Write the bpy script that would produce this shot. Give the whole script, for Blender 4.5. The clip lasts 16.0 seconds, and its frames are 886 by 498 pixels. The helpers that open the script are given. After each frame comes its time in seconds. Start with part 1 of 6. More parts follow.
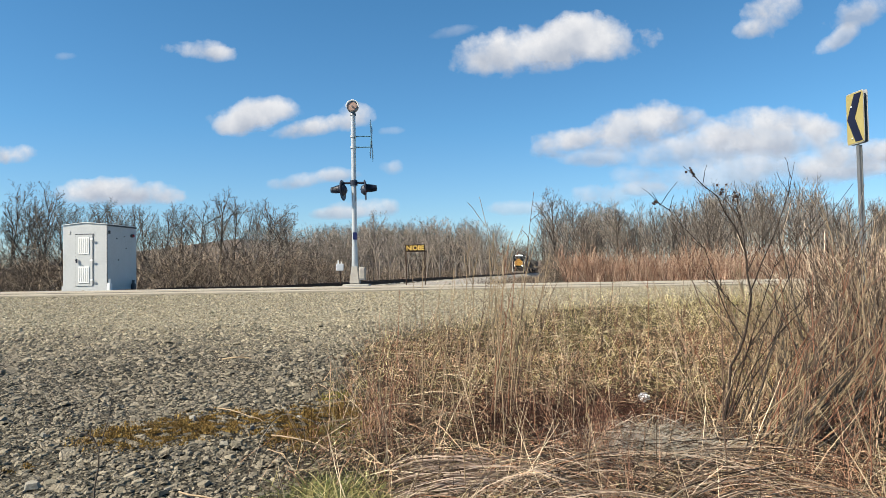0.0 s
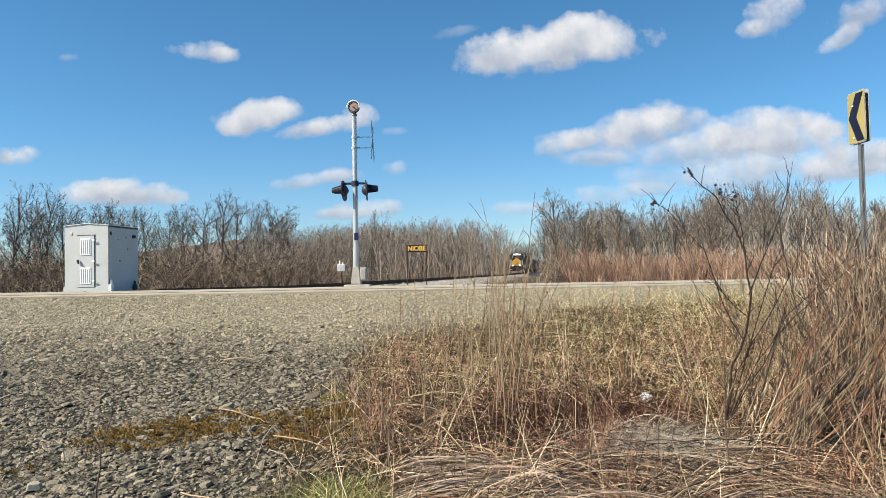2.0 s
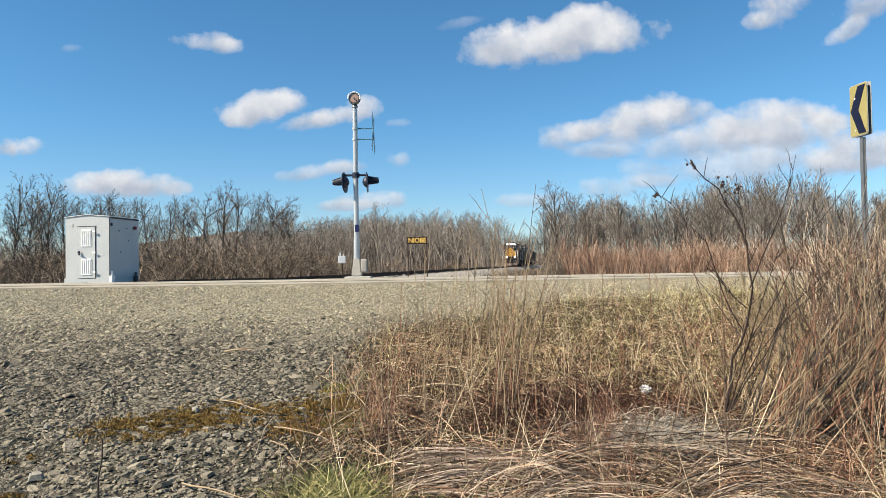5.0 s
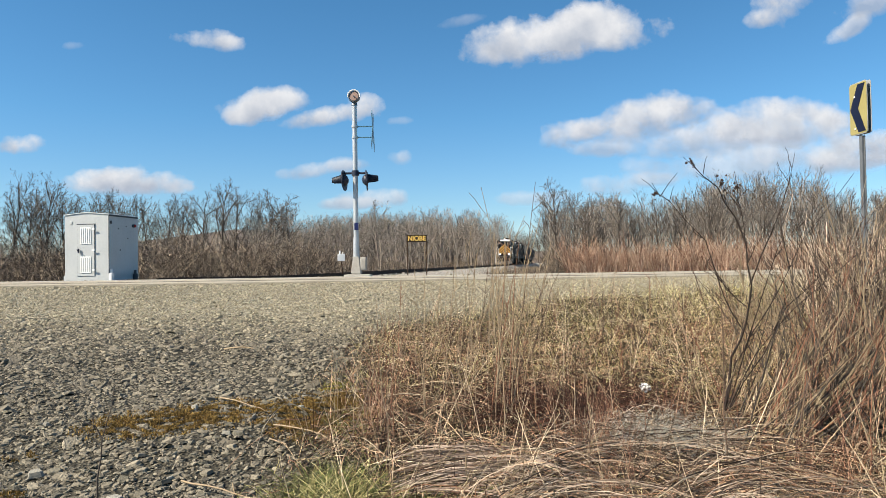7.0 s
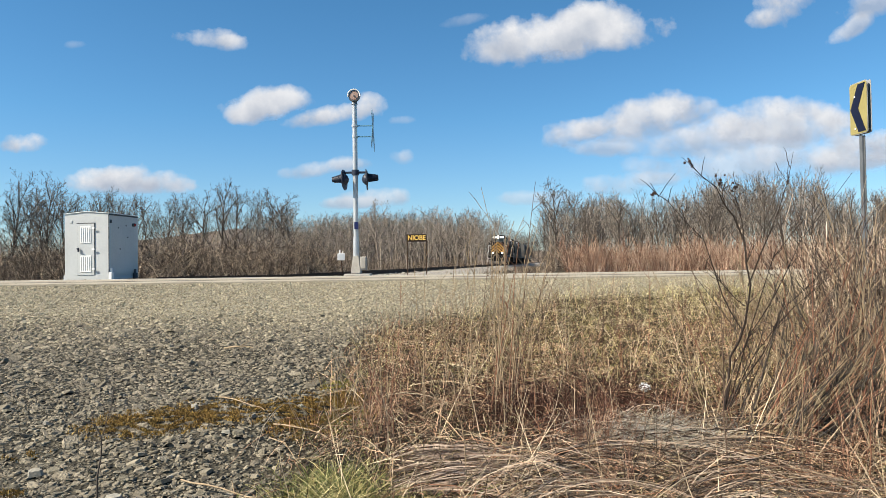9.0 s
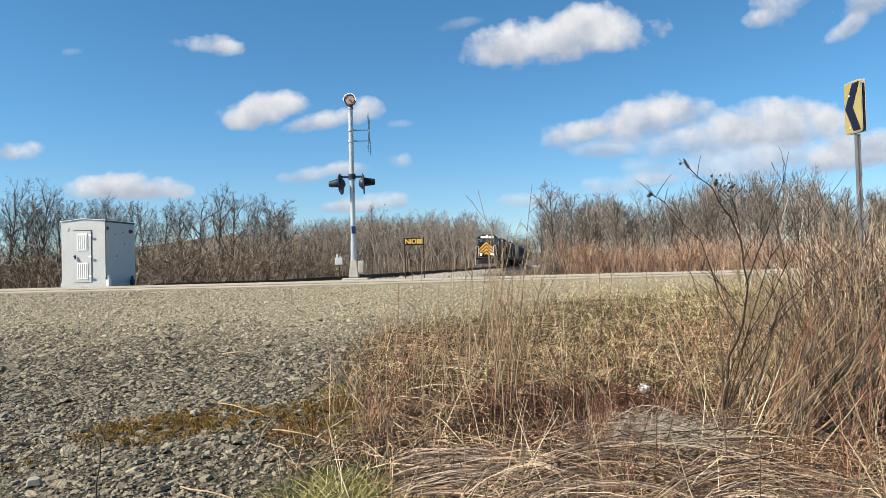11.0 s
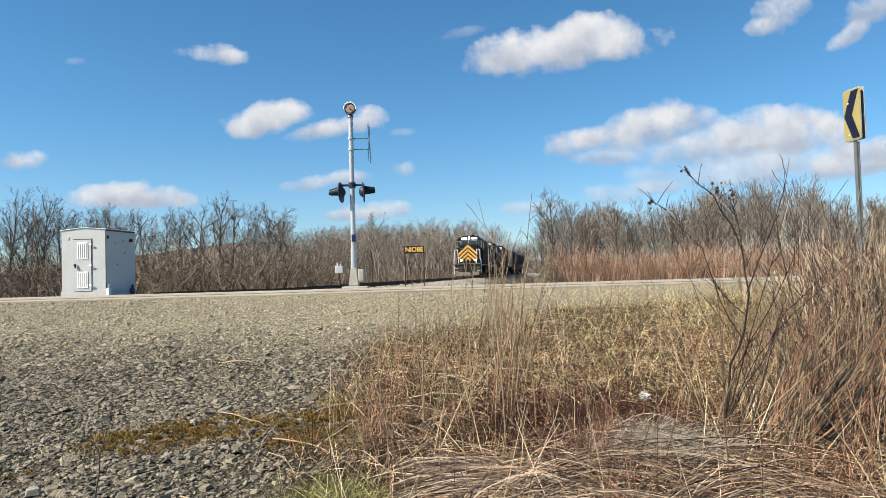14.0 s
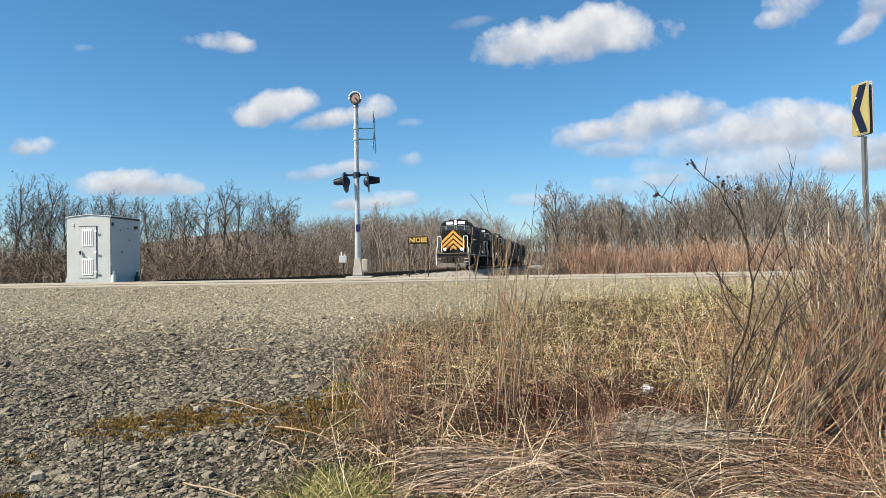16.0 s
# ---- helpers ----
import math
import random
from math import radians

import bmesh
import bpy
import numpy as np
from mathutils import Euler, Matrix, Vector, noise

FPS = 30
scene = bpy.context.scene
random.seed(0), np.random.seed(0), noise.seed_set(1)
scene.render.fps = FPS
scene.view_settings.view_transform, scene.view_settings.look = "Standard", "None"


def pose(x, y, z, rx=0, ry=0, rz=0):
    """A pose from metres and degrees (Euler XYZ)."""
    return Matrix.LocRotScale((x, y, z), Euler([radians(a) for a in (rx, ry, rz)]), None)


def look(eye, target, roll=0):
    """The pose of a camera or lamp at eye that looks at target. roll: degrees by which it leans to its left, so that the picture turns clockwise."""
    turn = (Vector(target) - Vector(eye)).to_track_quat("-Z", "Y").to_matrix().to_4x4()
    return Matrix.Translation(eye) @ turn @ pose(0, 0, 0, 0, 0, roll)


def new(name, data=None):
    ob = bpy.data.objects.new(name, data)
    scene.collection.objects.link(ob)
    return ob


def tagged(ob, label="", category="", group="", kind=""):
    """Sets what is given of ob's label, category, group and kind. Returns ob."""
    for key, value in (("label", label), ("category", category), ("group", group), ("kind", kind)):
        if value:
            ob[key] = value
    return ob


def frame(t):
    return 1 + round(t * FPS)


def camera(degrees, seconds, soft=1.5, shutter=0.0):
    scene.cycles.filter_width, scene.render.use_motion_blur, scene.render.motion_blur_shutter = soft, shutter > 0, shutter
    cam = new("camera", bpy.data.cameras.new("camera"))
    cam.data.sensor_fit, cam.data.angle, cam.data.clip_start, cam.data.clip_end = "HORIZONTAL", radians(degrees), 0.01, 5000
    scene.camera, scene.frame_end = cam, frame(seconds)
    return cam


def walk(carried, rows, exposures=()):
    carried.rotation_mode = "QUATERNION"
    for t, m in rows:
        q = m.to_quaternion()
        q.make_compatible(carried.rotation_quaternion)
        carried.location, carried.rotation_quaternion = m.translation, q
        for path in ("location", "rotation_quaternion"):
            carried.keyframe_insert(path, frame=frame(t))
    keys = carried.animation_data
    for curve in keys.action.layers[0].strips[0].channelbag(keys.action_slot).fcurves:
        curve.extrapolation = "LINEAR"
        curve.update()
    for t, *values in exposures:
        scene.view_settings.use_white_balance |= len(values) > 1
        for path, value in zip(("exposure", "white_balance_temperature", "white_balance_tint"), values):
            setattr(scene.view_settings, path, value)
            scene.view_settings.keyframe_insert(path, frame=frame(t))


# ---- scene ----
EYE = Vector((0.0, 0.0, 1.4))


def aim(rx, rz, lean):
    """A camera pose at the eye: tilt, heading and lean in degrees."""
    return Matrix.Translation(EYE) @ pose(0, 0, 0, rx, 0, rz) @ pose(0, 0, 0, 0, 0, lean)


cam = camera(64.03, 16.0, soft=0.6)
walk(cam, [
    (0, aim(91.881, -0.003, -0.956)),
    (0.5, aim(91.759, 0.035, -1.064)),
    (1, aim(91.581, 0.116, -0.890)),
    (1.5, aim(91.654, 0.118, -0.920)),
    (2, aim(91.909, 0.101, -1.062)),
    (2.5, aim(91.402, 0.138, -1.016)),
    (3, aim(91.177, 0.188, -0.885)),
    (3.5, aim(91.258, 0.167, -0.837)),
    (4, aim(91.250, 0.170, -0.869)),
    (6.5, aim(91.286, 0.150, -0.962)),
    (7, aim(91.108, 0.126, -0.885)),
    (7.5, aim(90.977, 0.128, -0.859)),
    (8, aim(91.005, 0.150, -0.803)),
    (8.5, aim(91.107, 0.126, -0.881)),
    (9, aim(91.062, 0.121, -0.821)),
    (11.5, aim(91.570, -0.115, -1.549)),
    (12, aim(91.929, -0.142, -1.461)),
    (12.5, aim(91.832, -0.139, -1.400)),
    (13, aim(91.806, -0.165, -1.564)),
    (13.5, aim(91.971, -0.146, -1.551)),
    (14, aim(91.975, -0.093, -1.590)),
    (14.5, aim(92.323, 0.044, -1.516)),
    (15, aim(92.332, 0.141, -1.352)),
    (15.5, aim(91.735, 0.108, -1.199)),
    (16, aim(91.240, 0.247, -0.952)),
])

# ---- world, sun ----
SUN_ELEVATION, SUN_AZIMUTH = radians(42), radians(249)   # azimuth clockwise from +y
world = bpy.data.worlds.new("sky")
scene.world = world
world.use_nodes = True
wn = world.node_tree
sky = wn.nodes.new("ShaderNodeTexSky")
sky.sky_type, sky.sun_disc = "NISHITA", False
sky.sun_elevation, sky.sun_rotation = SUN_ELEVATION, SUN_AZIMUTH
sky.altitude, sky.air_density, sky.dust_density, sky.ozone_density = 300, 1.0, 0.1, 1.6
wn.nodes["Background"].inputs["Strength"].default_value = 0.0557
tint = wn.nodes.new("ShaderNodeMix")
tint.data_type, tint.blend_type = "RGBA", "MULTIPLY"
tint.inputs[0].default_value = 1.0
coords = wn.nodes.new("ShaderNodeTexCoord")
split = wn.nodes.new("ShaderNodeSeparateXYZ")
wn.links.new(coords.outputs["Generated"], split.inputs[0])
haze = wn.nodes.new("ShaderNodeValToRGB")          # bluer air overhead, paler towards the horizon
haze.color_ramp.elements[0].position, haze.color_ramp.elements[0].color = 0.0, (0.80, 0.96, 1.18, 1)
haze.color_ramp.elements[1].position, haze.color_ramp.elements[1].color = 0.42, (0.47, 0.96, 1.18, 1)
mid = haze.color_ramp.elements.new(0.2)
mid.color = (0.56, 0.99, 1.23, 1)
wn.links.new(split.outputs["Z"], haze.inputs[0])
wn.links.new(haze.outputs[0], tint.inputs[7])
wn.links.new(sky.outputs[0], tint.inputs[6])
wn.links.new(tint.outputs[2], wn.nodes["Background"].inputs["Color"])
sun = new("sun", bpy.data.lights.new("sun", "SUN"))
sun.data.energy, sun.data.angle, sun.data.color = 5.0, radians(0.55), (1.0, 0.90, 0.73)
sun_from = Vector((math.sin(SUN_AZIMUTH) * math.cos(SUN_ELEVATION), math.cos(SUN_AZIMUTH) * math.cos(SUN_ELEVATION), math.sin(SUN_ELEVATION)))
sun.matrix_world = look(sun_from * 50, (0, 0, 0))
scene.view_settings.exposure = 1.037

# ---- materials ----
rng = np.random.default_rng(7)


def material(name, stops, scale=8.0, rough=0.8, metal=0.0, bump=0.0, bump_scale=None, per="", spec=0.3, fine=None, detail=5.0, tone=0.78):
    """Colour ramp over noise in object space. per: 'object' or 'island' adds a random shift along the ramp."""
    m = bpy.data.materials.new(name)
    m.use_nodes = True
    nt = m.node_tree
    b = nt.nodes["Principled BSDF"]
    b.inputs["Roughness"].default_value, b.inputs["Metallic"].default_value = rough, metal
    b.inputs["Specular IOR Level"].default_value = spec
    tc = nt.nodes.new("ShaderNodeTexCoord")
    n1 = nt.nodes.new("ShaderNodeTexNoise")
    n1.inputs["Scale"].default_value, n1.inputs["Detail"].default_value = scale, detail
    nt.links.new(tc.outputs["Object"], n1.inputs["Vector"])
    value = n1.outputs["Fac"]
    n2 = nt.nodes.new("ShaderNodeTexNoise")
    n2.inputs["Scale"].default_value, n2.inputs["Detail"].default_value = fine or scale * 9, 3
    nt.links.new(tc.outputs["Object"], n2.inputs["Vector"])
    mix = nt.nodes.new("ShaderNodeMix")
    mix.inputs[0].default_value = 0.4
    nt.links.new(value, mix.inputs[2])
    nt.links.new(n2.outputs["Fac"], mix.inputs[3])
    value = mix.outputs[0]
    if per:
        src = nt.nodes.new("ShaderNodeObjectInfo" if per == "object" else "ShaderNodeNewGeometry")
        mix2 = nt.nodes.new("ShaderNodeMix")
        mix2.inputs[0].default_value = 0.6
        nt.links.new(value, mix2.inputs[2])
        nt.links.new(src.outputs["Random" if per == "object" else "Random Per Island"], mix2.inputs[3])
        value = mix2.outputs[0]
    ramp = nt.nodes.new("ShaderNodeValToRGB")
    el = ramp.color_ramp.elements
    while len(el) < len(stops):
        el.new(0.5)
    lo, hi = (0.3, 0.7) if not per else (0.2, 0.8)
    for i, c in enumerate(stops):
        el[i].position = lo + (hi - lo) * i / max(1, len(stops) - 1)
        el[i].color = (c[0] * tone, c[1] * tone, c[2] * tone, 1)
    nt.links.new(value, ramp.inputs[0])
    nt.links.new(ramp.outputs[0], b.inputs["Base Color"])
    if bump:
        bn = nt.nodes.new("ShaderNodeBump")
        bn.inputs["Strength"].default_value = bump
        bn.inputs["Distance"].default_value = 0.02
        n3 = nt.nodes.new("ShaderNodeTexNoise")
        n3.inputs["Scale"].default_value, n3.inputs["Detail"].default_value = bump_scale or scale * 4, 4
        nt.links.new(tc.outputs["Object"], n3.inputs["Vector"])
        nt.links.new(n3.outputs["Fac"], bn.inputs["Height"])
        nt.links.new(bn.outputs[0], b.inputs["Normal"])
    return m


def glow(name, colour, strength):
    m = bpy.data.materials.new(name)
    m.use_nodes = True
    b = m.node_tree.nodes["Principled BSDF"]
    b.inputs["Base Color"].default_value = (*colour, 1)
    b.inputs["Emission Color"].default_value, b.inputs["Emission Strength"].default_value = (*colour, 1), strength
    return m


M = {
    "asphalt": material("asphalt", [(0.30, 0.268, 0.205), (0.42, 0.375, 0.295), (0.52, 0.47, 0.37)], 1.2, 0.9, bump=0.3, bump_scale=120),
    "line": material("road_paint", [(0.55, 0.54, 0.50), (0.75, 0.74, 0.70)], 3, 0.7),
    # dark colours that stand in for the shadow of the pavement lip
    "dark_line": material("painted_lip_shade", [(0.05, 0.045, 0.038), (0.12, 0.105, 0.085), (0.26, 0.23, 0.18)], 2.5, 0.8),
    "ballast": material("ballast", [(0.24, 0.215, 0.18), (0.46, 0.42, 0.36), (0.66, 0.62, 0.54)], 6, 0.9, bump=1.0, bump_scale=18, fine=22),
    "rail": material("rail_steel", [(0.03, 0.022, 0.018), (0.07, 0.045, 0.032)], 6, 0.75, 0.2),
    "tie": material("tie_wood", [(0.05, 0.04, 0.032), (0.12, 0.10, 0.08)], 5, 0.95, bump=0.4),
    "shed": material("galvanised_sheet", [(0.47, 0.49, 0.50), (0.53, 0.55, 0.56), (0.57, 0.59, 0.60)], 1.3, 0.5, 0.1, bump=0.02, spec=0.4, tone=0.86),
    "shed_dark": material("dark_seam", [(0.05, 0.055, 0.06), (0.10, 0.10, 0.11)], 6, 0.6),
    "white": material("white_paint", [(0.72, 0.73, 0.73), (0.82, 0.82, 0.82)], 4, 0.5, tone=0.95),
    "alu": material("aluminium_mast", [(0.46, 0.48, 0.50), (0.58, 0.60, 0.62), (0.66, 0.67, 0.68)], 2.2, 0.42, 0.45, spec=0.5),
    "concrete": material("concrete", [(0.40, 0.37, 0.33), (0.55, 0.52, 0.47)], 5, 0.9, bump=0.3),
    "black": material("black_metal", [(0.018, 0.026, 0.050), (0.035, 0.046, 0.078)], 6, 0.5),
    "blade": material("blade_back", [(0.10, 0.24, 0.33), (0.16, 0.34, 0.44)], 4, 0.35, 0.2),
    "copper": material("bell_face", [(0.42, 0.27, 0.215), (0.60, 0.42, 0.35)], 14, 0.5),
    "redlens": material("red_lens", [(0.25, 0.02, 0.02), (0.4, 0.03, 0.03)], 9, 0.2),
    "blue": material("blue_plate", [(0.012, 0.018, 0.08), (0.02, 0.03, 0.13)], 9, 0.4),
    "sign_black": material("sign_board", [(0.020, 0.010, 0.006), (0.035, 0.018, 0.010)], 9, 0.7),
    "sign_yellow": material("sign_yellow_letters", [(0.98, 0.60, 0.12), (1.0, 0.70, 0.20)], 9, 0.6),
    "chev_yellow": material("faded_yellow_sheeting", [(0.30, 0.25, 0.09), (0.39, 0.335, 0.135)], 3, 0.6),
    "chev_black": material("blue_black_sheeting", [(0.006, 0.009, 0.028), (0.012, 0.017, 0.045)], 5, 0.6, spec=0.15),
    "plate": material("bare_sign_plate", [(0.36, 0.37, 0.38), (0.46, 0.47, 0.48)], 6, 0.55, 0.2),
    "steel": material("galvanised_post", [(0.16, 0.17, 0.18), (0.27, 0.28, 0.29)], 9, 0.5, 0.5),
    "rust": material("rusty_post", [(0.05, 0.028, 0.018), (0.09, 0.05, 0.03)], 9, 0.85),
    "loco_black": material("black_paint", [(0.005, 0.005, 0.006), (0.012, 0.012, 0.013)], 1.5, 0.6, spec=0.25),
    "loco_under": material("running_gear", [(0.010, 0.009, 0.008), (0.028, 0.023, 0.019)], 3, 0.85),
    "orange": material("orange_paint", [(0.86, 0.43, 0.075), (0.95, 0.52, 0.12)], 3, 0.45),
    "loco_glass": material("dark_glass", [(0.02, 0.025, 0.03), (0.03, 0.035, 0.04)], 1, 0.08, spec=0.8),
    "pilot": material("weathered_pilot", [(0.012, 0.010, 0.009), (0.05, 0.042, 0.037), (0.14, 0.118, 0.105)], 5, 0.8, bump=0.3),
    "plough": material("scuffed_plough", [(0.10, 0.085, 0.075), (0.26, 0.225, 0.20), (0.42, 0.37, 0.34)], 4, 0.8, bump=0.2),
    "car_grey": material("weathered_grey_car", [(0.10, 0.095, 0.09), (0.20, 0.19, 0.18)], 0.8, 0.7),
    "lamp": glow("lit_lamp", (1.0, 0.95, 0.85), 5.0),
    "board": glow("lit_number_board", (0.95, 0.95, 0.93), 0.8),
    "twig": material("grey_bark", [(0.03, 0.024, 0.02), (0.12, 0.099, 0.082), (0.44, 0.378, 0.32)], 0.6, 0.9, per="island", tone=1.0),
    "dark_twig": material("dark_twigs", [(0.06, 0.05, 0.043), (0.13, 0.108, 0.09), (0.30, 0.26, 0.22)], 0.6, 0.9, per="island"),
    "bark": material("dark_bark", [(0.045, 0.036, 0.03), (0.15, 0.122, 0.10)], 2, 0.95, bump=0.4),
    "pale_twig": material("pale_twigs", [(0.10, 0.082, 0.066), (0.29, 0.24, 0.20), (0.66, 0.57, 0.48)], 0.6, 0.9, per="island"),
    "pale_bark": material("pale_bark", [(0.22, 0.182, 0.15), (0.44, 0.375, 0.315)], 2, 0.9, bump=0.3),
    "brush": material("brown_brush", [(0.025, 0.017, 0.012), (0.11, 0.08, 0.057), (0.42, 0.335, 0.25)], 0.3, 0.9, per="island", tone=1.0),
    "redtwig": material("red_twig", [(0.075, 0.036, 0.024), (0.31, 0.165, 0.105), (0.70, 0.52, 0.38)], 0.3, 0.85, per="island"),
}

# ---- mesh helpers ----


def fast_mesh(name, verts, faces, mats, smooth=False):
    me = bpy.data.meshes.new(name)
    verts, faces = np.asarray(verts, dtype=np.float32), np.asarray(faces, dtype=np.int32)
    k = faces.shape[1]
    me.vertices.add(len(verts))
    me.vertices.foreach_set("co", verts.ravel())
    me.loops.add(faces.size)
    me.loops.foreach_set("vertex_index", faces.ravel())
    me.polygons.add(len(faces))
    me.polygons.foreach_set("loop_start", np.arange(0, faces.size, k, dtype=np.int32))
    me.polygons.foreach_set("use_smooth", np.full(len(faces), smooth, dtype=bool))
    me.update(calc_edges=True)
    me.materials.append(mats)
    return me


def part(name, bm, mat, parent=None, label="", m=None):
    me = bpy.data.meshes.new(name)
    bm.to_mesh(me)
    bm.free()
    me.materials.append(mat)
    ob = new(name, me)
    ob.parent = parent
    if m is not None:
        ob.matrix_basis = m
    if label:
        tagged(ob, label)
    return ob


def thing(name, m, label, category, group="", kind=""):
    e = new(name)
    e.empty_display_size = 0.2
    e.matrix_basis = m
    return tagged(e, label, category, group, kind)


def box(sx, sy, sz, at=(0, 0, 0), bevel=0.0, bm=None, turn=None):
    """A box centred in x and y whose base is at the given height."""
    own = bmesh.new()
    bmesh.ops.create_cube(own, size=1.0, matrix=Matrix.Translation((at[0], at[1], at[2] + sz / 2)) @ (turn or Matrix()) @ Matrix.Diagonal((sx, sy, sz, 1)))
    if bevel:
        bmesh.ops.bevel(own, geom=own.edges[:], offset=bevel, segments=2, affect="EDGES", profile=0.5)
    if bm is None:
        return own
    me = bpy.data.meshes.new("t")
    own.to_mesh(me)
    own.free()
    bm.from_mesh(me)
    bpy.data.meshes.remove(me)
    return bm


def rod(a, b, r0, r1=None, sides=12, bm=None):
    bm = bm or bmesh.new()
    a, b = Vector(a), Vector(b)
    d = b - a
    q = d.to_track_quat("Z", "Y").to_matrix().to_4x4()
    bmesh.ops.create_cone(bm, cap_ends=True, segments=sides, radius1=r0, radius2=r0 if r1 is None else r1, depth=d.length,
                          matrix=Matrix.Translation((a + b) / 2) @ q)
    return bm


def poly(points, thick, bm=None):
    """A flat outline in x, z, facing -y, with a thickness towards +y."""
    bm = bm or bmesh.new()
    front = [bm.verts.new((x, 0, z)) for x, z in points]
    back = [bm.verts.new((x, thick, z)) for x, z in points]
    bm.faces.new(front)
    bm.faces.new(back[::-1])
    n = len(points)
    for i in range(n):
        bm.faces.new((front[i], back[i], back[(i + 1) % n], front[(i + 1) % n]))
    bmesh.ops.recalc_face_normals(bm, faces=bm.faces[:])
    return bm


# ---- ground ----
TRACK_X0, TRACK_SLOPE = -10.37, 0.166      # centre line of the track: x = TRACK_X0 + TRACK_SLOPE * y
PROFILE_Y = [-400, -4, 2.5, 4.5, 6, 9, 12, 14, 15, 19.5, 24, 28, 33, 45, 80, 400]
PROFILE_H = [2.0, 1.55, 1.42, 1.32, 1.18, 0.92, 0.62, 0.44, 0.39, 0.365, 0.45, 0.48, 0.62, 0.95, 1.3, 2.0]


def ground_z(x, y):
    """Height of the ground; arrays or numbers."""
    x, y = np.asarray(x, dtype=float), np.asarray(y, dtype=float)
    h = np.interp(y, PROFILE_Y, PROFILE_H)
    bumps = 0.03 * np.sin(x * 1.7 + y * 0.9) * np.sin(y * 1.3 - x * 0.6) + 0.015 * np.sin(x * 4.1 + 1) * np.sin(y * 3.7)
    near = np.clip((13 - y) / 4, 0, 1)
    # the weedy side lies in a shallow ditch
    ditch = 0.10 * np.clip((x + 0.6) / 1.5, 0, 1) * np.clip((y - 3) / 2, 0, 1) * np.clip((13.5 - y) / 3, 0, 1)
    return 1.4 - h + bumps * near - ditch


def build_ground():
    xs = np.unique(np.concatenate([-np.geomspace(12, 3000, 26), np.linspace(-12, 12, 121), np.geomspace(12, 3000, 26)]))
    ys = np.unique(np.concatenate([-np.geomspace(3, 3000, 16), np.linspace(-3, 30, 166), np.geomspace(30, 4000, 34)]))
    gx, gy = np.meshgrid(xs, ys)
    v = np.stack([gx, gy, ground_z(gx, gy)], -1).reshape(-1, 3)
    w = len(xs)
    i, j = np.meshgrid(np.arange(w - 1), np.arange(len(ys) - 1))
    a = (j * w + i).ravel()
    f = np.stack([a, a + 1, a + 1 + w, a + w], 1)
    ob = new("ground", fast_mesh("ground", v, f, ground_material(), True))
    tagged(ob, "sloping ground of slate gravel, moss and dead grass", "ground", kind="structure")
    return ob


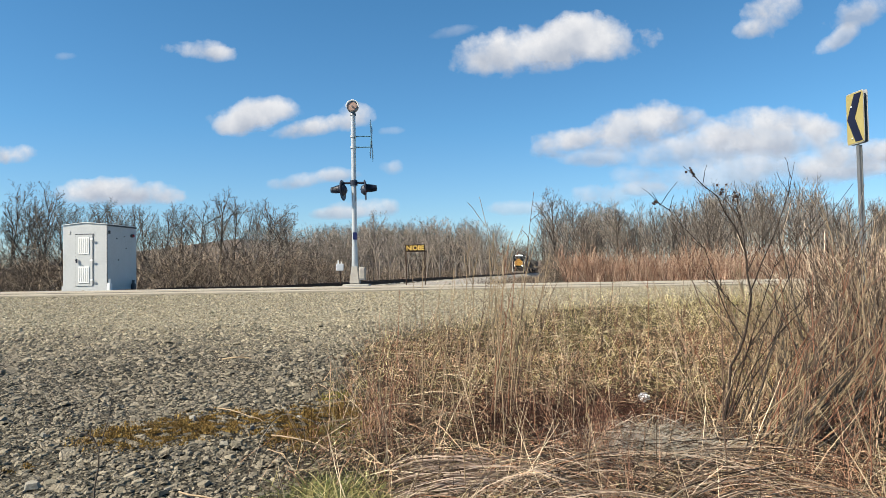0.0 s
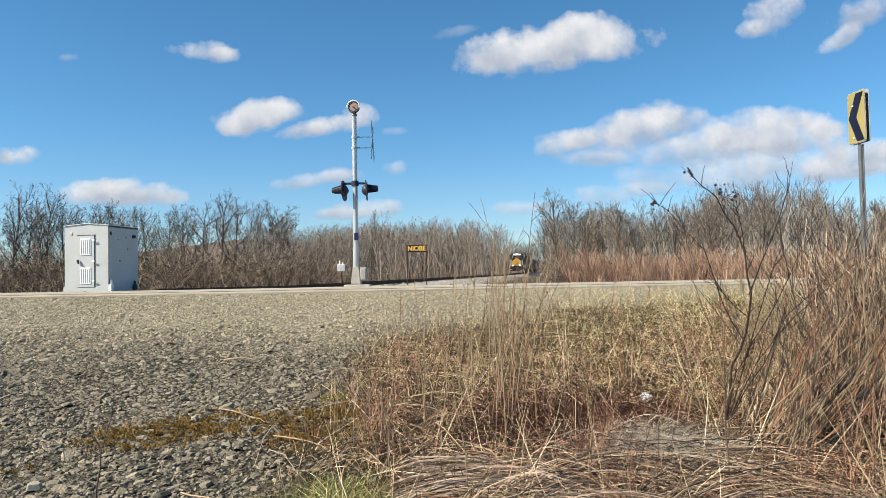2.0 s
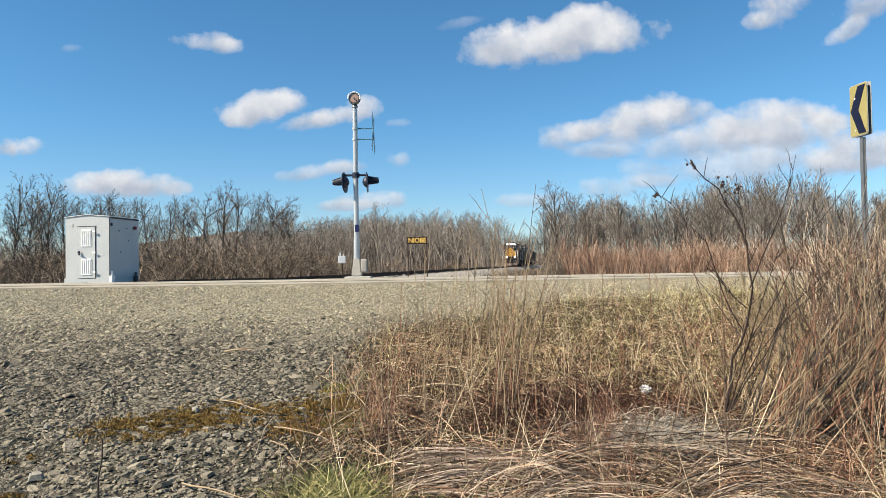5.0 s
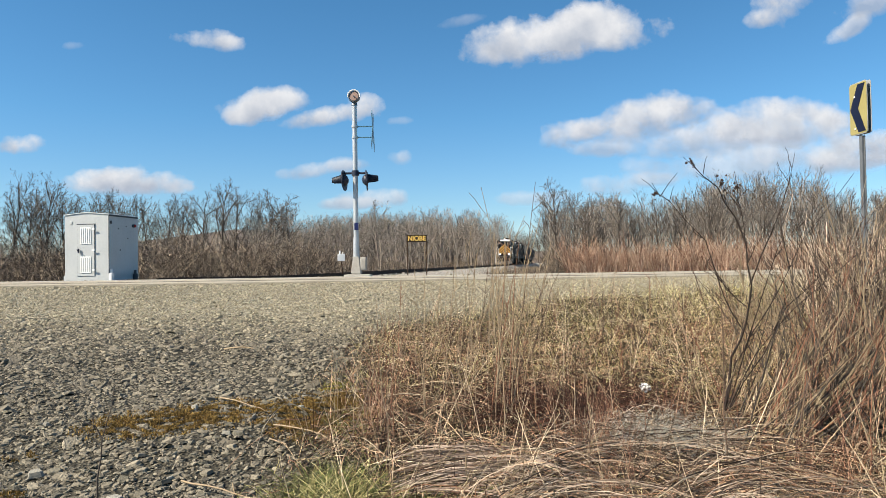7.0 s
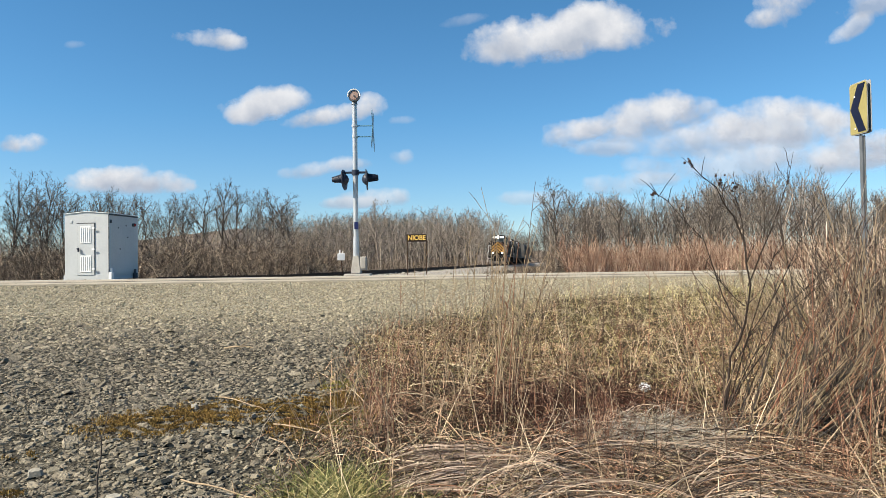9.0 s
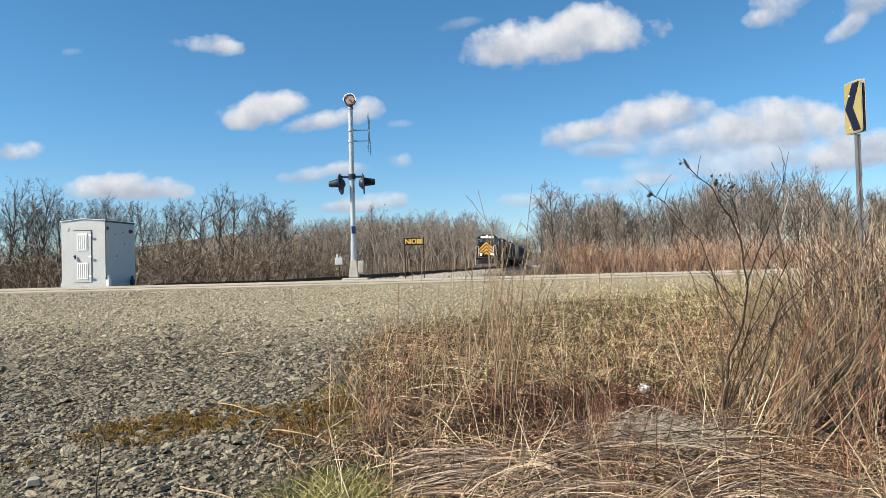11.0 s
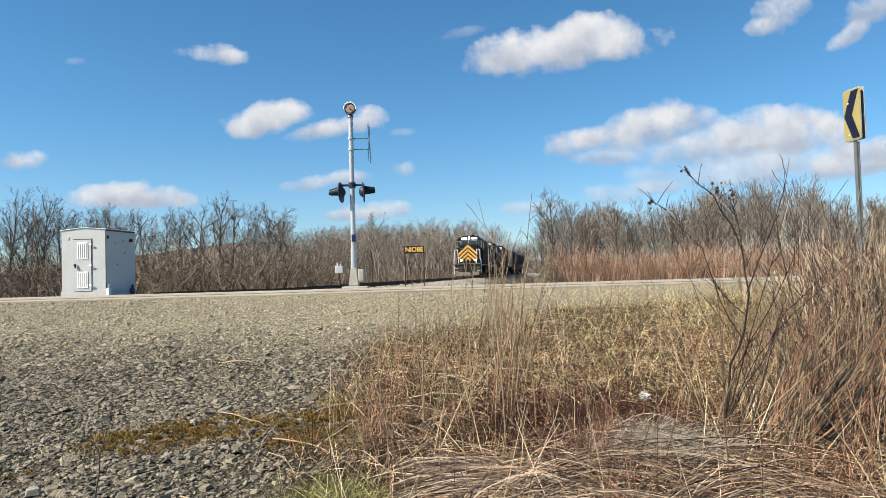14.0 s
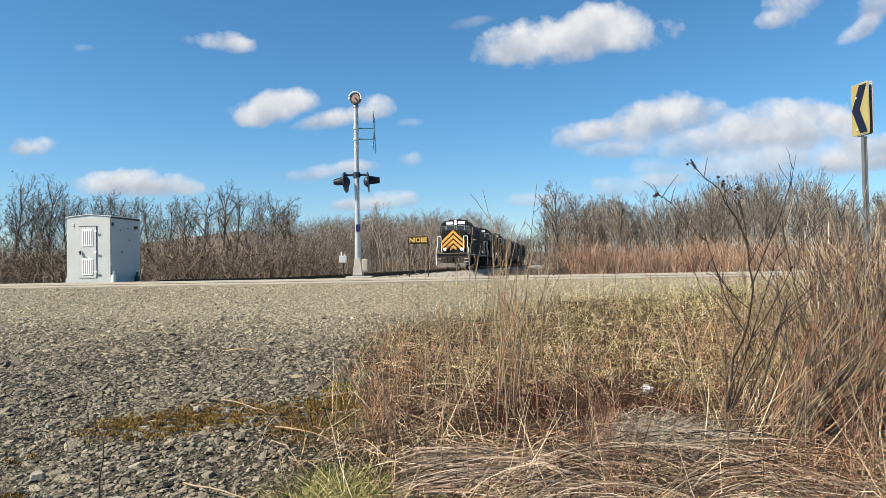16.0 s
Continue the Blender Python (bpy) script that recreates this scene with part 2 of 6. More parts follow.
def ground_material():
    """Slate gravel on the bank, straw-coloured earth in the weeds, dull turf far off."""
    m = bpy.data.materials.new("gravel_and_turf")
    m.use_nodes = True
    nt = m.node_tree
    N, L = nt.nodes.new, nt.links.new
    b = nt.nodes["Principled BSDF"]
    b.inputs["Roughness"].default_value = 0.95
    b.inputs["Specular IOR Level"].default_value = 0.2
    tc = N("ShaderNodeTexCoord")
    vor = N("ShaderNodeTexVoronoi")
    vor.inputs["Scale"].default_value = 34
    L(tc.outputs["Object"], vor.inputs["Vector"])
    ramp = N("ShaderNodeValToRGB")
    for i, (p, c) in enumerate([(0.0, (0.06, 0.053, 0.037)), (0.5, (0.15, 0.133, 0.098)), (1.0, (0.31, 0.285, 0.215))]):
        if i == 1:
            e = ramp.color_ramp.elements.new(p)
        else:
            e = ramp.color_ramp.elements[0 if i == 0 else -1]
        e.position, e.color = p, (*c, 1)
    L(vor.outputs["Color"], ramp.inputs[0])
    soil = N("ShaderNodeValToRGB")
    soil.color_ramp.elements[0].color = (0.014, 0.011, 0.008, 1)
    soil.color_ramp.elements[1].color = (0.065, 0.05, 0.03, 1)
    soil.color_ramp.elements[0].position, soil.color_ramp.elements[1].position = 0.35, 0.65
    n = N("ShaderNodeTexNoise")
    n.inputs["Scale"].default_value, n.inputs["Detail"].default_value = 5, 8
    L(tc.outputs["Object"], n.inputs["Vector"])
    L(n.outputs["Fac"], soil.inputs[0])
    # gravel left of the weeds' edge and near the road
    sep = N("ShaderNodeSeparateXYZ")
    L(tc.outputs["Object"], sep.inputs[0])

    def math_node(op, a, c):
        q = N("ShaderNodeMath")
        q.operation = op
        for k, s in enumerate((a, c)):
            if hasattr(s, "links"):
                L(s, q.inputs[k])
            else:
                q.inputs[k].default_value = s
        return q.outputs[0]
    edge = math_node("ADD", math_node("MULTIPLY", math_node("MAXIMUM", math_node("SUBTRACT", sep.outputs["Y"], 9.0), 0.0), 0.85), math_node("MULTIPLY", math_node("MAXIMUM", math_node("SUBTRACT", sep.outputs["Y"], 12.0), 0.0), 6.0))
    d = math_node("SUBTRACT", math_node("ADD", sep.outputs["X"], 0.9), edge)
    d = math_node("ADD", d, math_node("MULTIPLY", math_node("SUBTRACT", n.outputs["Fac"], 0.5), 2.4))
    far = math_node("MULTIPLY", math_node("SUBTRACT", sep.outputs["Y"], 31.0), 0.4)
    d = math_node("MAXIMUM", d, far)
    fac = math_node("MULTIPLY", math_node("ADD", d, 0.3), 1.8)
    fac.node.use_clamp = True
    mix = N("ShaderNodeMix")
    mix.data_type = "RGBA"
    L(fac, mix.inputs[0])
    # tan road gravel above; darker slate fines on the lower bank, gap shade painted in
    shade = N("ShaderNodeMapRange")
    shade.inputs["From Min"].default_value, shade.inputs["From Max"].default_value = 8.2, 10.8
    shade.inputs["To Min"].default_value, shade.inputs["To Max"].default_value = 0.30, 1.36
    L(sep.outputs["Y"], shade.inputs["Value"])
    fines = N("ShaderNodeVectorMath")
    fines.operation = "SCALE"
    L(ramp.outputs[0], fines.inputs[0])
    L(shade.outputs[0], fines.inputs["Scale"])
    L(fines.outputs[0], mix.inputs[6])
    L(soil.outputs[0], mix.inputs[7])
    L(mix.outputs[2], b.inputs["Base Color"])
    bump = N("ShaderNodeBump")
    bump.inputs["Strength"].default_value, bump.inputs["Distance"].default_value = 0.9, 0.03
    L(vor.outputs["Distance"], bump.inputs["Height"])
    L(bump.outputs[0], b.inputs["Normal"])
    return m


ground = build_ground()


def strip(name, x0, x1, y0, y1, lift, mat, label, bow=0.0, thick=0.05):
    """A paved strip across the view that follows the ground, with an edge all round."""
    xs = np.linspace(x0, x1, 120)
    rows = []
    for k, y in enumerate(np.linspace(y0, y1, 9)):
        yy = y + bow * ((xs - 2) / 60.0) ** 2 * 60
        z = 1.4 - np.interp(y, PROFILE_Y, PROFILE_H) + lift
        rows.append(np.stack([xs, yy, np.full_like(xs, z)], 1))
    top = np.concatenate(rows)
    n, w = len(top), len(xs)
    v = np.concatenate([top, top - (0, 0, thick)])
    f = []
    for j in range(8):
        for i in range(w - 1):
            a = j * w + i
            f.append((a, a + 1, a + 1 + w, a + w))
    for i in range(w - 1):
        f.append((i, i + n, i + 1 + n, i + 1))
        a = 8 * w + i
        f.append((a, a + 1, a + 1 + n, a + n))
    ob = new(name, fast_mesh(name, v, f, mat))
    return tagged(ob, label, "road", kind="structure")


strip("road", -120, 120, 15.2, 19.0, 0.035, M["asphalt"], "weathered pale two-lane asphalt road")
strip("trim_1", -120, 120, 18.45, 18.57, 0.041, M["line"], "worn white edge line painted on the asphalt", thick=0.004)
# the pavement lip's shadow, painted as a thin dark strip on the road
strip("trim_2", -120, 120, 16.35, 16.65, 0.041, M["dark_line"], "dark line along the asphalt, shade of the pavement lip painted on", thick=0.004)

# ---- track ----
TRACK_TURN = math.degrees(math.atan(-TRACK_SLOPE))
RAIL_Z0, RAIL_DROP = 1.015, -0.0009          # rail top: RAIL_Z0 + RAIL_DROP * distance along the track


def track_pose(s):
    """Pose on the centre line at rail height, s = depth from the eye."""
    return pose(TRACK_X0 + TRACK_SLOPE * s, s, RAIL_Z0 + RAIL_DROP * s, math.degrees(RAIL_DROP), 0, TRACK_TURN)


def build_track():
    base = thing("railway_track", track_pose(0), "single railway track with rusty rails on pale ballast", "track", kind="structure")
    prof = [(-0.075, -0.17), (0.075, -0.17), (0.075, -0.155), (0.012, -0.13), (0.012, -0.04), (0.037, -0.03), (0.037, 0.0), (-0.037, 0.0), (-0.037, -0.03), (-0.012, -0.04), (-0.012, -0.13), (-0.075, -0.155)]
    for sx in (-0.755, 0.755):
        bm = bmesh.new()
        ends = [[bm.verts.new((sx + x, y, z + rise)) for x, z in prof] for y, rise in ((19.6, 0.105), (23.0, 0.065), (28.5, 0.0), (420.0, 0.0))]
        for a, b in zip(ends, ends[1:]):
            for i in range(len(prof)):
                k = (i + 1) % len(prof)
                bm.faces.new((a[i], a[k], b[k], b[i]))
        bm.faces.new(ends[0][::-1])
        part("rail", bm, M["rail"], base)
    # ballast bed
    bm = bmesh.new()
    sec = [(-4.2, -1.15), (-1.7, -0.24), (0.84, -0.22), (0.90, -0.17), (1.8, -0.22), (4.2, -1.1)]
    ys = np.linspace(27.2, 420, 180)
    prev = None
    for y in ys:
        q = [bm.verts.new((x + (0.05 * math.sin(y * 2.1 + x) if abs(x) > 1.2 else 0.0), y, z + 0.01 * math.sin(y * 3.3 + x * 2))) for x, z in sec]
        if prev:
            for i in range(len(sec) - 1):
                bm.faces.new((prev[i], prev[i + 1], q[i + 1], q[i]))
        prev = q
    part("ballast_bed", bm, M["ballast"], base, "pale crushed-stone ballast")
    tie = None
    for i in range(280):
        y = 27.4 + i * 0.55
        if tie is None:
            tie = part("tie", box(2.6, 0.27, 0.17, (0, 0, -0.34), 0.012), M["tie"], base, m=Matrix.Translation((0, y, 0)))
        else:
            ob = new("tie", tie.data)
            ob.parent = base
            ob.matrix_basis = Matrix.Translation((0, y, 0.0))
    return base


track = build_track()

# ---- signal shed ----


def build_shed():
    front = Vector((-12.335, 26.0))
    turn = math.degrees(math.atan2(0.24, -1.73)) - 180        # the front runs to the left and slightly back
    w, d, h = 1.76, 1.9, 2.42
    base = thing("signal_shed", pose(front.x, front.y, 0.945, 0, 0, turn), "grey galvanised sheet-metal signal shed beside the track", "shed")
    # local x runs along the front (0 at the near corner, to -w), y to the back
    bm = bmesh.new()
    pts = [(-w, 0.14), (0, 0.14), (0, h), (-w * 0.5, h + 0.075), (-w, h)]
    poly(pts, d, bm)
    part("body", bm, M["shed"], base)
    bm = bmesh.new()
    poly([(-w - 0.05, 0.0), (0.0, 0.0), (0.0, 0.17), (-w - 0.05, 0.17)], d + 0.02, bm)
    part("plinth", bm, M["shed"], base, m=Matrix.Translation((0, -0.012, 0)))
    # roof sheets with a small overhang
    for a, b in (((-w - 0.03, h + 0.006), (-w * 0.5, h + 0.085)), ((-w * 0.5, h + 0.085), (0.03, h + 0.006))):
        bm = poly([a, b, (b[0], b[1] + 0.02), (a[0], a[1] + 0.02)], d + 0.06)
        part("roof_sheet", bm, M["white"], base, m=Matrix.Translation((0, -0.03, 0)))
    bm = box(0.025, d - 0.02, 0.06, (0.016, d / 2, h - 0.055))
    part("eave_seam", bm, M["shed_dark"], base, "dark seam under the roof edge")
    bm = box(0.02, 0.02, h - 0.2, (0.004, -0.004, 0.17))
    part("corner_seam", bm, M["shed_dark"], base, "dark corner seam")
    # door
    dx0, dx1, dz0, dz1 = -w + 0.52, -w + 1.20, 0.17, 2.06
    door = part("door", poly([(dx0, dz0), (dx1, dz0), (dx1, dz1), (dx0, dz1)], 0.04), M["shed"], base, m=Matrix.Translation((0, -0.03, 0)))
    # frame strips round the door, their shade given by a dark colour
    bm = bmesh.new()
    for a in ((dx0 - 0.010, dz0, dx0, dz1), (dx1, dz0, dx1 + 0.010, dz1), (dx0 - 0.03, dz1, dx1 + 0.03, dz1 + 0.035), (dx0 - 0.01, dz0 - 0.012, dx1 + 0.01, dz0)):
        poly([(a[0], a[1]), (a[2], a[1]), (a[2], a[3]), (a[0], a[3])], 0.03, bm)
    part("door_frame", bm, M["shed_dark"], base, "steel door frame with shade painted in as dark colour", m=Matrix.Translation((0, -0.02, 0)))
    for z0, z1 in ((1.34, 1.97), (0.28, 0.89)):
        cx = (dx0 + dx1) / 2
        pl = part("louvre_panel", poly([(cx - 0.21, z0), (cx + 0.21, z0), (cx + 0.21, z1), (cx - 0.21, z1)], 0.02), M["white"], door, "white louvred vent panel", m=Matrix.Translation((0, -0.018, 0)))
        for k in range(5):
            x = cx - 0.16 + k * 0.08
            part("rib", poly([(x - 0.006, z0 + 0.05), (x + 0.006, z0 + 0.05), (x + 0.006, z1 - 0.05), (x - 0.006, z1 - 0.05)], 0.012), M["shed"], pl, m=Matrix.Translation((0, -0.010, 0)))
    bm = box(0.05, 0.05, 0.16, (dx0 + 0.08, -0.05, 1.02), 0.012)
    rod((dx0 + 0.08, -0.07, 1.1), (dx0 + 0.08, -0.14, 1.14), 0.02, bm=bm)
    part("handle", bm, M["black"], door, "black door handle")
    for z in (0.36, 1.08, 1.86):
        part("hinge", box(0.11, 0.03, 0.06, (dx1 - 0.01, -0.045, z), 0.006), M["white"], door)
    part("vent_cover", box(0.09, 0.02, 0.12, (-w + 0.26, -0.008, 2.08), 0.006), M["shed"], base)
    # side fittings
    bm = rod((0.0, 1.55, 2.07), (0.09, 1.55, 2.07), 0.065, sides=16)
    part("lamp_body", bm, M["shed_dark"], base)
    bm = rod((0.09, 1.55, 2.07), (0.12, 1.55, 2.07), 0.055, 0.04, sides=16)
    part("lens", bm, M["redlens"], base, "red and white indicator lens")
    part("bracket", box(0.06, 0.06, 0.12, (0.03, 0.10, 2.08), 0.01), M["shed_dark"], base)
    for y, hgt in ((0.06, 0.42), (1.60, 0.36)):
        bm = box(0.12, 0.16, hgt * 0.6, (0.06, y, 0.0), 0.01)
        rod((0.06, y, hgt * 0.6), (0.06, y, hgt), 0.045, bm=bm)
        part("conduit_box", bm, M["white"] if y < 1 else M["shed_dark"], base)
    for y, z in ((0.6, 1.9), (1.1, 2.0), (1.2, 1.55), (0.7, 1.1)):
        part("bolt_plate", box(0.015, 0.06, 0.05, (0.006, y, z), 0.004), M["shed_dark"], base)
    return base


build_shed()

# ---- crossing signal ----


def build_signal():
    base = thing("crossing_signal", pose(-2.43, 19.5, 1.085, 0, 0.0, 0), "aluminium railroad crossing mast with bell and flashers", "crossing signal")
    part("footing", box(0.72, 0.62, 0.14, (0.05, 0, -0.11), 0.03), M["concrete"], base, "concrete footing")
    # flared base casting
    bm = bmesh.new()
    bmesh.ops.create_cone(bm, cap_ends=True, segments=4, radius1=0.205, radius2=0.115, depth=0.50, matrix=Matrix.Translation((0, 0, 0.29)) @ Matrix.Rotation(math.pi / 4, 4, "Z"))
    bmesh.ops.bevel(bm, geom=bm.edges[:], offset=0.02, segments=2, affect="EDGES")
    part("base_casting", bm, M["concrete"], base, "pale flared base casting")
    part("junction_box", box(0.17, 0.18, 0.36, (0.20, -0.02, 0.14), 0.015), M["concrete"], base)
    part("junction_lid", box(0.12, 0.02, 0.28, (0.20, -0.118, 0.18), 0.006), M["concrete"], base)
    part("mast", rod((0, 0, 0.5), (0, 0, 4.72), 0.070, 0.066, 20), M["alu"], base, "mast of bare aluminium pipe")
    part("collar", rod((0, 0, 0.5), (0, 0, 1.05), 0.088, 0.078, 20), M["alu"], base)
    part("cap", rod((0, 0, 4.70), (0, 0, 4.80), 0.085, 0.06, 20), M["steel"], base)
    bell = part("bell", rod((0, -0.02, 4.93), (0, -0.11, 4.93), 0.165, 0.150, 28), M["steel"], base, "round crossing bell with coppery face")
    part("bell_face", rod((0, -0.110, 4.93), (0, -0.125, 4.93), 0.128, 0.115, 28), M["copper"], bell, "coppery bell face")
    bm = bmesh.new()
    for k in range(13):
        a0, a1 = math.radians(-10 + k * 200 / 13), math.radians(-10 + (k + 1) * 200 / 13)
        rod((0.168 * math.cos(a0), -0.13, 4.93 + 0.168 * math.sin(a0)), (0.168 * math.cos(a1), -0.13, 4.93 + 0.168 * math.sin(a1)), 0.018, sides=6, bm=bm)
    part("bell_rim", bm, M["white"], bell, "pale rim round the bell")
    part("bell_hub", rod((0, -0.125, 4.92), (0, -0.16, 4.92), 0.022, sides=10), M["steel"], bell)
    # crossbuck, nearly edge-on
    cb = thing("crossbuck", pose(0.50, 0, 3.98, 0, 0, 0), "", "")
    cb.parent = base
    for s in (-1, 1):
        bm = box(1.22, 0.012, 0.23, (0, 0, -0.115), 0.004)
        part("blade", bm, M["blade"], cb, "blue-grey metal back of the crossbuck blade", m=pose(0.02 * s, 0, 0, 0, 0, 91) @ pose(0, 0.012 * s, 0, 0, s * 50, 0))
    for z in (3.98 + 0.13, 3.98 - 0.17):
        bm = rod((0.05, 0, z), (0.51, 0, z), 0.016, sides=8)
        part("bracket_arm", bm, M["blade"], base)
        part("clamp", rod((0, 0, z - 0.03), (0, 0, z + 0.03), 0.085, sides=20), M["alu"], base)
    # flashers
    zf = 2.72
    bm = rod((-0.34, 0, zf + 0.10), (0.34, 0, zf + 0.10), 0.032, sides=10)
    part("cross_arm", bm, M["black"], base, "dark cross arm")
    part("arm_hub", rod((0, 0, zf + 0.03), (0, 0, zf + 0.17), 0.10, sides=16), M["black"], base)
    for s in (-1, 1):
        # lamp unit seen almost from the side: backplate, housing, hood
        for cx in (s * 0.31,):
            u = thing("flasher", pose(cx, 0.0, zf - 0.10, 0, -4 if s < 0 else -4, -8 if s < 0 else 9), "", "")
            u.parent = base
            bm = bmesh.new()
            rod((s * -0.012, 0, 0), (s * 0.012, 0, 0), 0.285, 0.285, 32, bm)
            part("backplate", bm, M["black"], u, "round black backplate")
            bm = bmesh.new()
            rod((s * -0.012, 0, 0), (s * -0.07, 0, -0.01), 0.16, 0.13, 24, bm)
            rod((s * -0.07, 0, -0.01), (s * -0.12, 0, -0.02), 0.13, 0.05, 24, bm)
            part("housing", bm, M["black"], u)
            part("lens", rod((s * 0.016, 0, 0), (s * 0.03, 0, 0), 0.14, 0.12, 24), M["redlens"], u, "unlit red lens")
            # hood: a half tube open below
            bm = bmesh.new()
            n = 14
            ring = []
            for x, r, sag in ((0.012, 0.150, 0.03), (0.16, 0.128, 0.02), (0.32, 0.100, 0.015)):
                ring.append([bm.verts.new((s * x, r * math.cos(math.radians(-35 + 250 * k / n)), sag + r * math.sin(math.radians(-35 + 250 * k / n)))) for k in range(n + 1)])
            for a, b in zip(ring, ring[1:]):
                for k in range(n):
                    bm.faces.new((a[k], a[k + 1], b[k + 1], b[k]))
            bmesh.ops.solidify(bm, geom=bm.faces[:], thickness=0.006)
            part("hood", bm, M["black"], u)
            part("bracket", rod((0, 0, 0.04), (0, 0, 0.24), 0.03, sides=8), M["steel"], u)
    # plate on the mast
    part("number_plate", box(0.115, 0.012, 0.20, (0.02, -0.085, 1.25), 0.003), M["blue"], base, "small dark blue plate")
    return base


build_signal()

# ---- station sign ----


def text_mesh(body, size, depth):
    cu = bpy.data.curves.new("t", "FONT")
    cu.body, cu.size, cu.extrude = body, size, depth
    cu.align_x, cu.align_y = "CENTER", "CENTER"
    cu.offset = 0.007
    ob = bpy.data.objects.new("t", cu)
    scene.collection.objects.link(ob)
    me = bpy.data.meshes.new_from_object(ob.evaluated_get(bpy.context.evaluated_depsgraph_get()))
    bpy.data.objects.remove(ob)
    return me


def build_station_sign():
    y = 28.0
    x0 = (735 - 784) / 1254 * y
    z0 = float(ground_z(x0, y)) + 0.0
    base = thing("station_sign", pose(x0, y, z0, 0, 0, 0), "dark board with yellow letters on two rusty posts", "sign")
    part("board", box(0.77, 0.03, 0.29, (0, 0, 2.225 - z0), 0.006), M["sign_black"], base, "dark brown sign board")
    me = text_mesh("NIOBE", 0.262, 0.004)
    me.materials.clear()
    me.materials.append(M["sign_yellow"])
    t = new("lettering", me)
    t.parent = base
    t.matrix_basis = pose(0, -0.02, 2.225 - z0 + 0.145, 90, 0, 0) @ Matrix.Diagonal((0.93, 1.0, 1.0, 1.0))
    tagged(t, "yellow capital letters")
    for s in (-1, 1):
        part("post", box(0.045, 0.045, 2.515 - z0 + 0.15, (s * 0.375, 0.03, -0.15), 0.006), M["rust"], base)
    return base


build_station_sign()


def build_relay_box():
    y = 34.5
    x0 = (601 - 784) / 1254 * y
    z0 = float(ground_z(x0, y))
    base = thing("track_phone_box", pose(x0, y, z0, 0, 0, 8), "small white box on a thin dark post", "equipment box")
    part("post", rod((0.06, 0, -0.1), (0.0, 0, 1.62 - z0), 0.03, 0.03, 8), M["rust"], base)
    part("box_body", box(0.36, 0.22, 0.34, (0, -0.05, 1.56 - z0), 0.02), M["white"], base)
    bm = rod((-0.07, -0.05, 1.88 - z0), (-0.07, -0.05, 2.06 - z0), 0.035, sides=8)
    rod((0.07, -0.05, 1.88 - z0), (0.07, -0.05, 2.0 - z0), 0.02, sides=8, bm=bm)
    part("knob", bm, M["white"], base)


build_relay_box()


def build_chevron_sign():
    x0, y0 = 5.825, 9.905
    z0 = float(ground_z(x0, y0))
    top = 1.4 + 2.445
    base = thing("chevron_sign", pose(x0, y0, z0, 0, 0, -86), "yellow chevron road sign with black arrow on a steel post", "road sign")
    zb = top - 0.74 - z0
    bm = bmesh.new()
    w, h, r = 0.38, 0.735, 0.04
    pts = []
    for cx, cz, a0 in ((w / 2 - r, zb + r, -90), (w / 2 - r, zb + h - r, 0), (-w / 2 + r, zb + h - r, 90), (-w / 2 + r, zb + r, 180)):
        for k in range(5):
            a = math.radians(a0 + 90 * k / 4)
            pts.append((cx + r * math.cos(a), cz + r * math.sin(a)))
    part("rear_plate", poly(pts, 0.004), M["plate"], base, "bare back of the second sign plate", m=Matrix.Translation((0, 0.062, 0)))
    part("panel", poly(pts, 0.004), M["plate"], base, "pale sign edge", m=Matrix.Translation((0, 0.006, 0)))
    inner = [(x * 0.955, zb + h / 2 + (z - zb - h / 2) * 0.965) for x, z in pts]
    part("sheeting", poly(inner, 0.003), M["chev_yellow"], base, "faded yellow sheeting", m=Matrix.Translation((0, 0.001, 0)))
    c = zb + h / 2
    arrow = [(0.0, c + 0.335), (0.155, c + 0.335), (0.0, c), (0.155, c - 0.335), (0.0, c - 0.335), (-0.165, c)]
    part("arrow", poly(arrow, 0.003), M["chev_black"], base, "black chevron arrow", m=Matrix.Translation((0, -0.004, 0)))
    for z in (c + 0.17, c - 0.28):
        part("bolt", rod((-0.06, -0.004, z), (-0.06, -0.012, z), 0.012, sides=8), M["white"], base)
    # channel post
    bm = bmesh.new()
    box(0.050, 0.008, top - z0 + 0.35, (0, 0.030, -0.4), bm=bm)
    for s in (-1, 1):
        box(0.008, 0.028, zb + 0.38, (s * 0.028, 0.040, -0.4), bm=bm)
        box(0.020, 0.008, zb + 0.38, (s * 0.040, 0.056, -0.4), bm=bm)
    part("post", bm, M["steel"], base, "galvanised channel post")
    return base


build_chevron_sign()

# ---- train ----


def build_bogie(parent, y, wheels):
    bm = bmesh.new()
    for s in (-1, 1):
        box(0.14, 3.3, 0.34, (s * 1.05, y, 0.45), 0.04, bm)
        for k in (-1, 1):
            box(0.22, 0.42, 0.42, (s * 1.10, y + k * 1.25, 0.30), 0.04, bm)
        box(0.18, 0.9, 0.5, (s * 1.08, y, 0.32), 0.05, bm)
    box(1.9, 0.6, 0.35, (0, y, 0.55), 0.04, bm)
    part("bogie", bm, M["loco_under"], parent)
    for k in (-1, 1):
        bm = bmesh.new()
        for s in (-1, 1):
            rod((s * 0.68, 0, 0), (s * 0.80, 0, 0), 0.51, 0.49, 24, bm)
            rod((s * 0.66, 0, 0), (s * 0.69, 0, 0), 0.54, 0.54, 24, bm)
        rod((-0.7, 0, 0), (0.7, 0, 0), 0.09, sides=10, bm=bm)
        w = part("wheelset", bm, M["loco_under"], parent, "dark steel wheelset", m=Matrix.Translation((0, y + k * 1.25, 0.51)))
        wheels.append((w, y + k * 1.25))


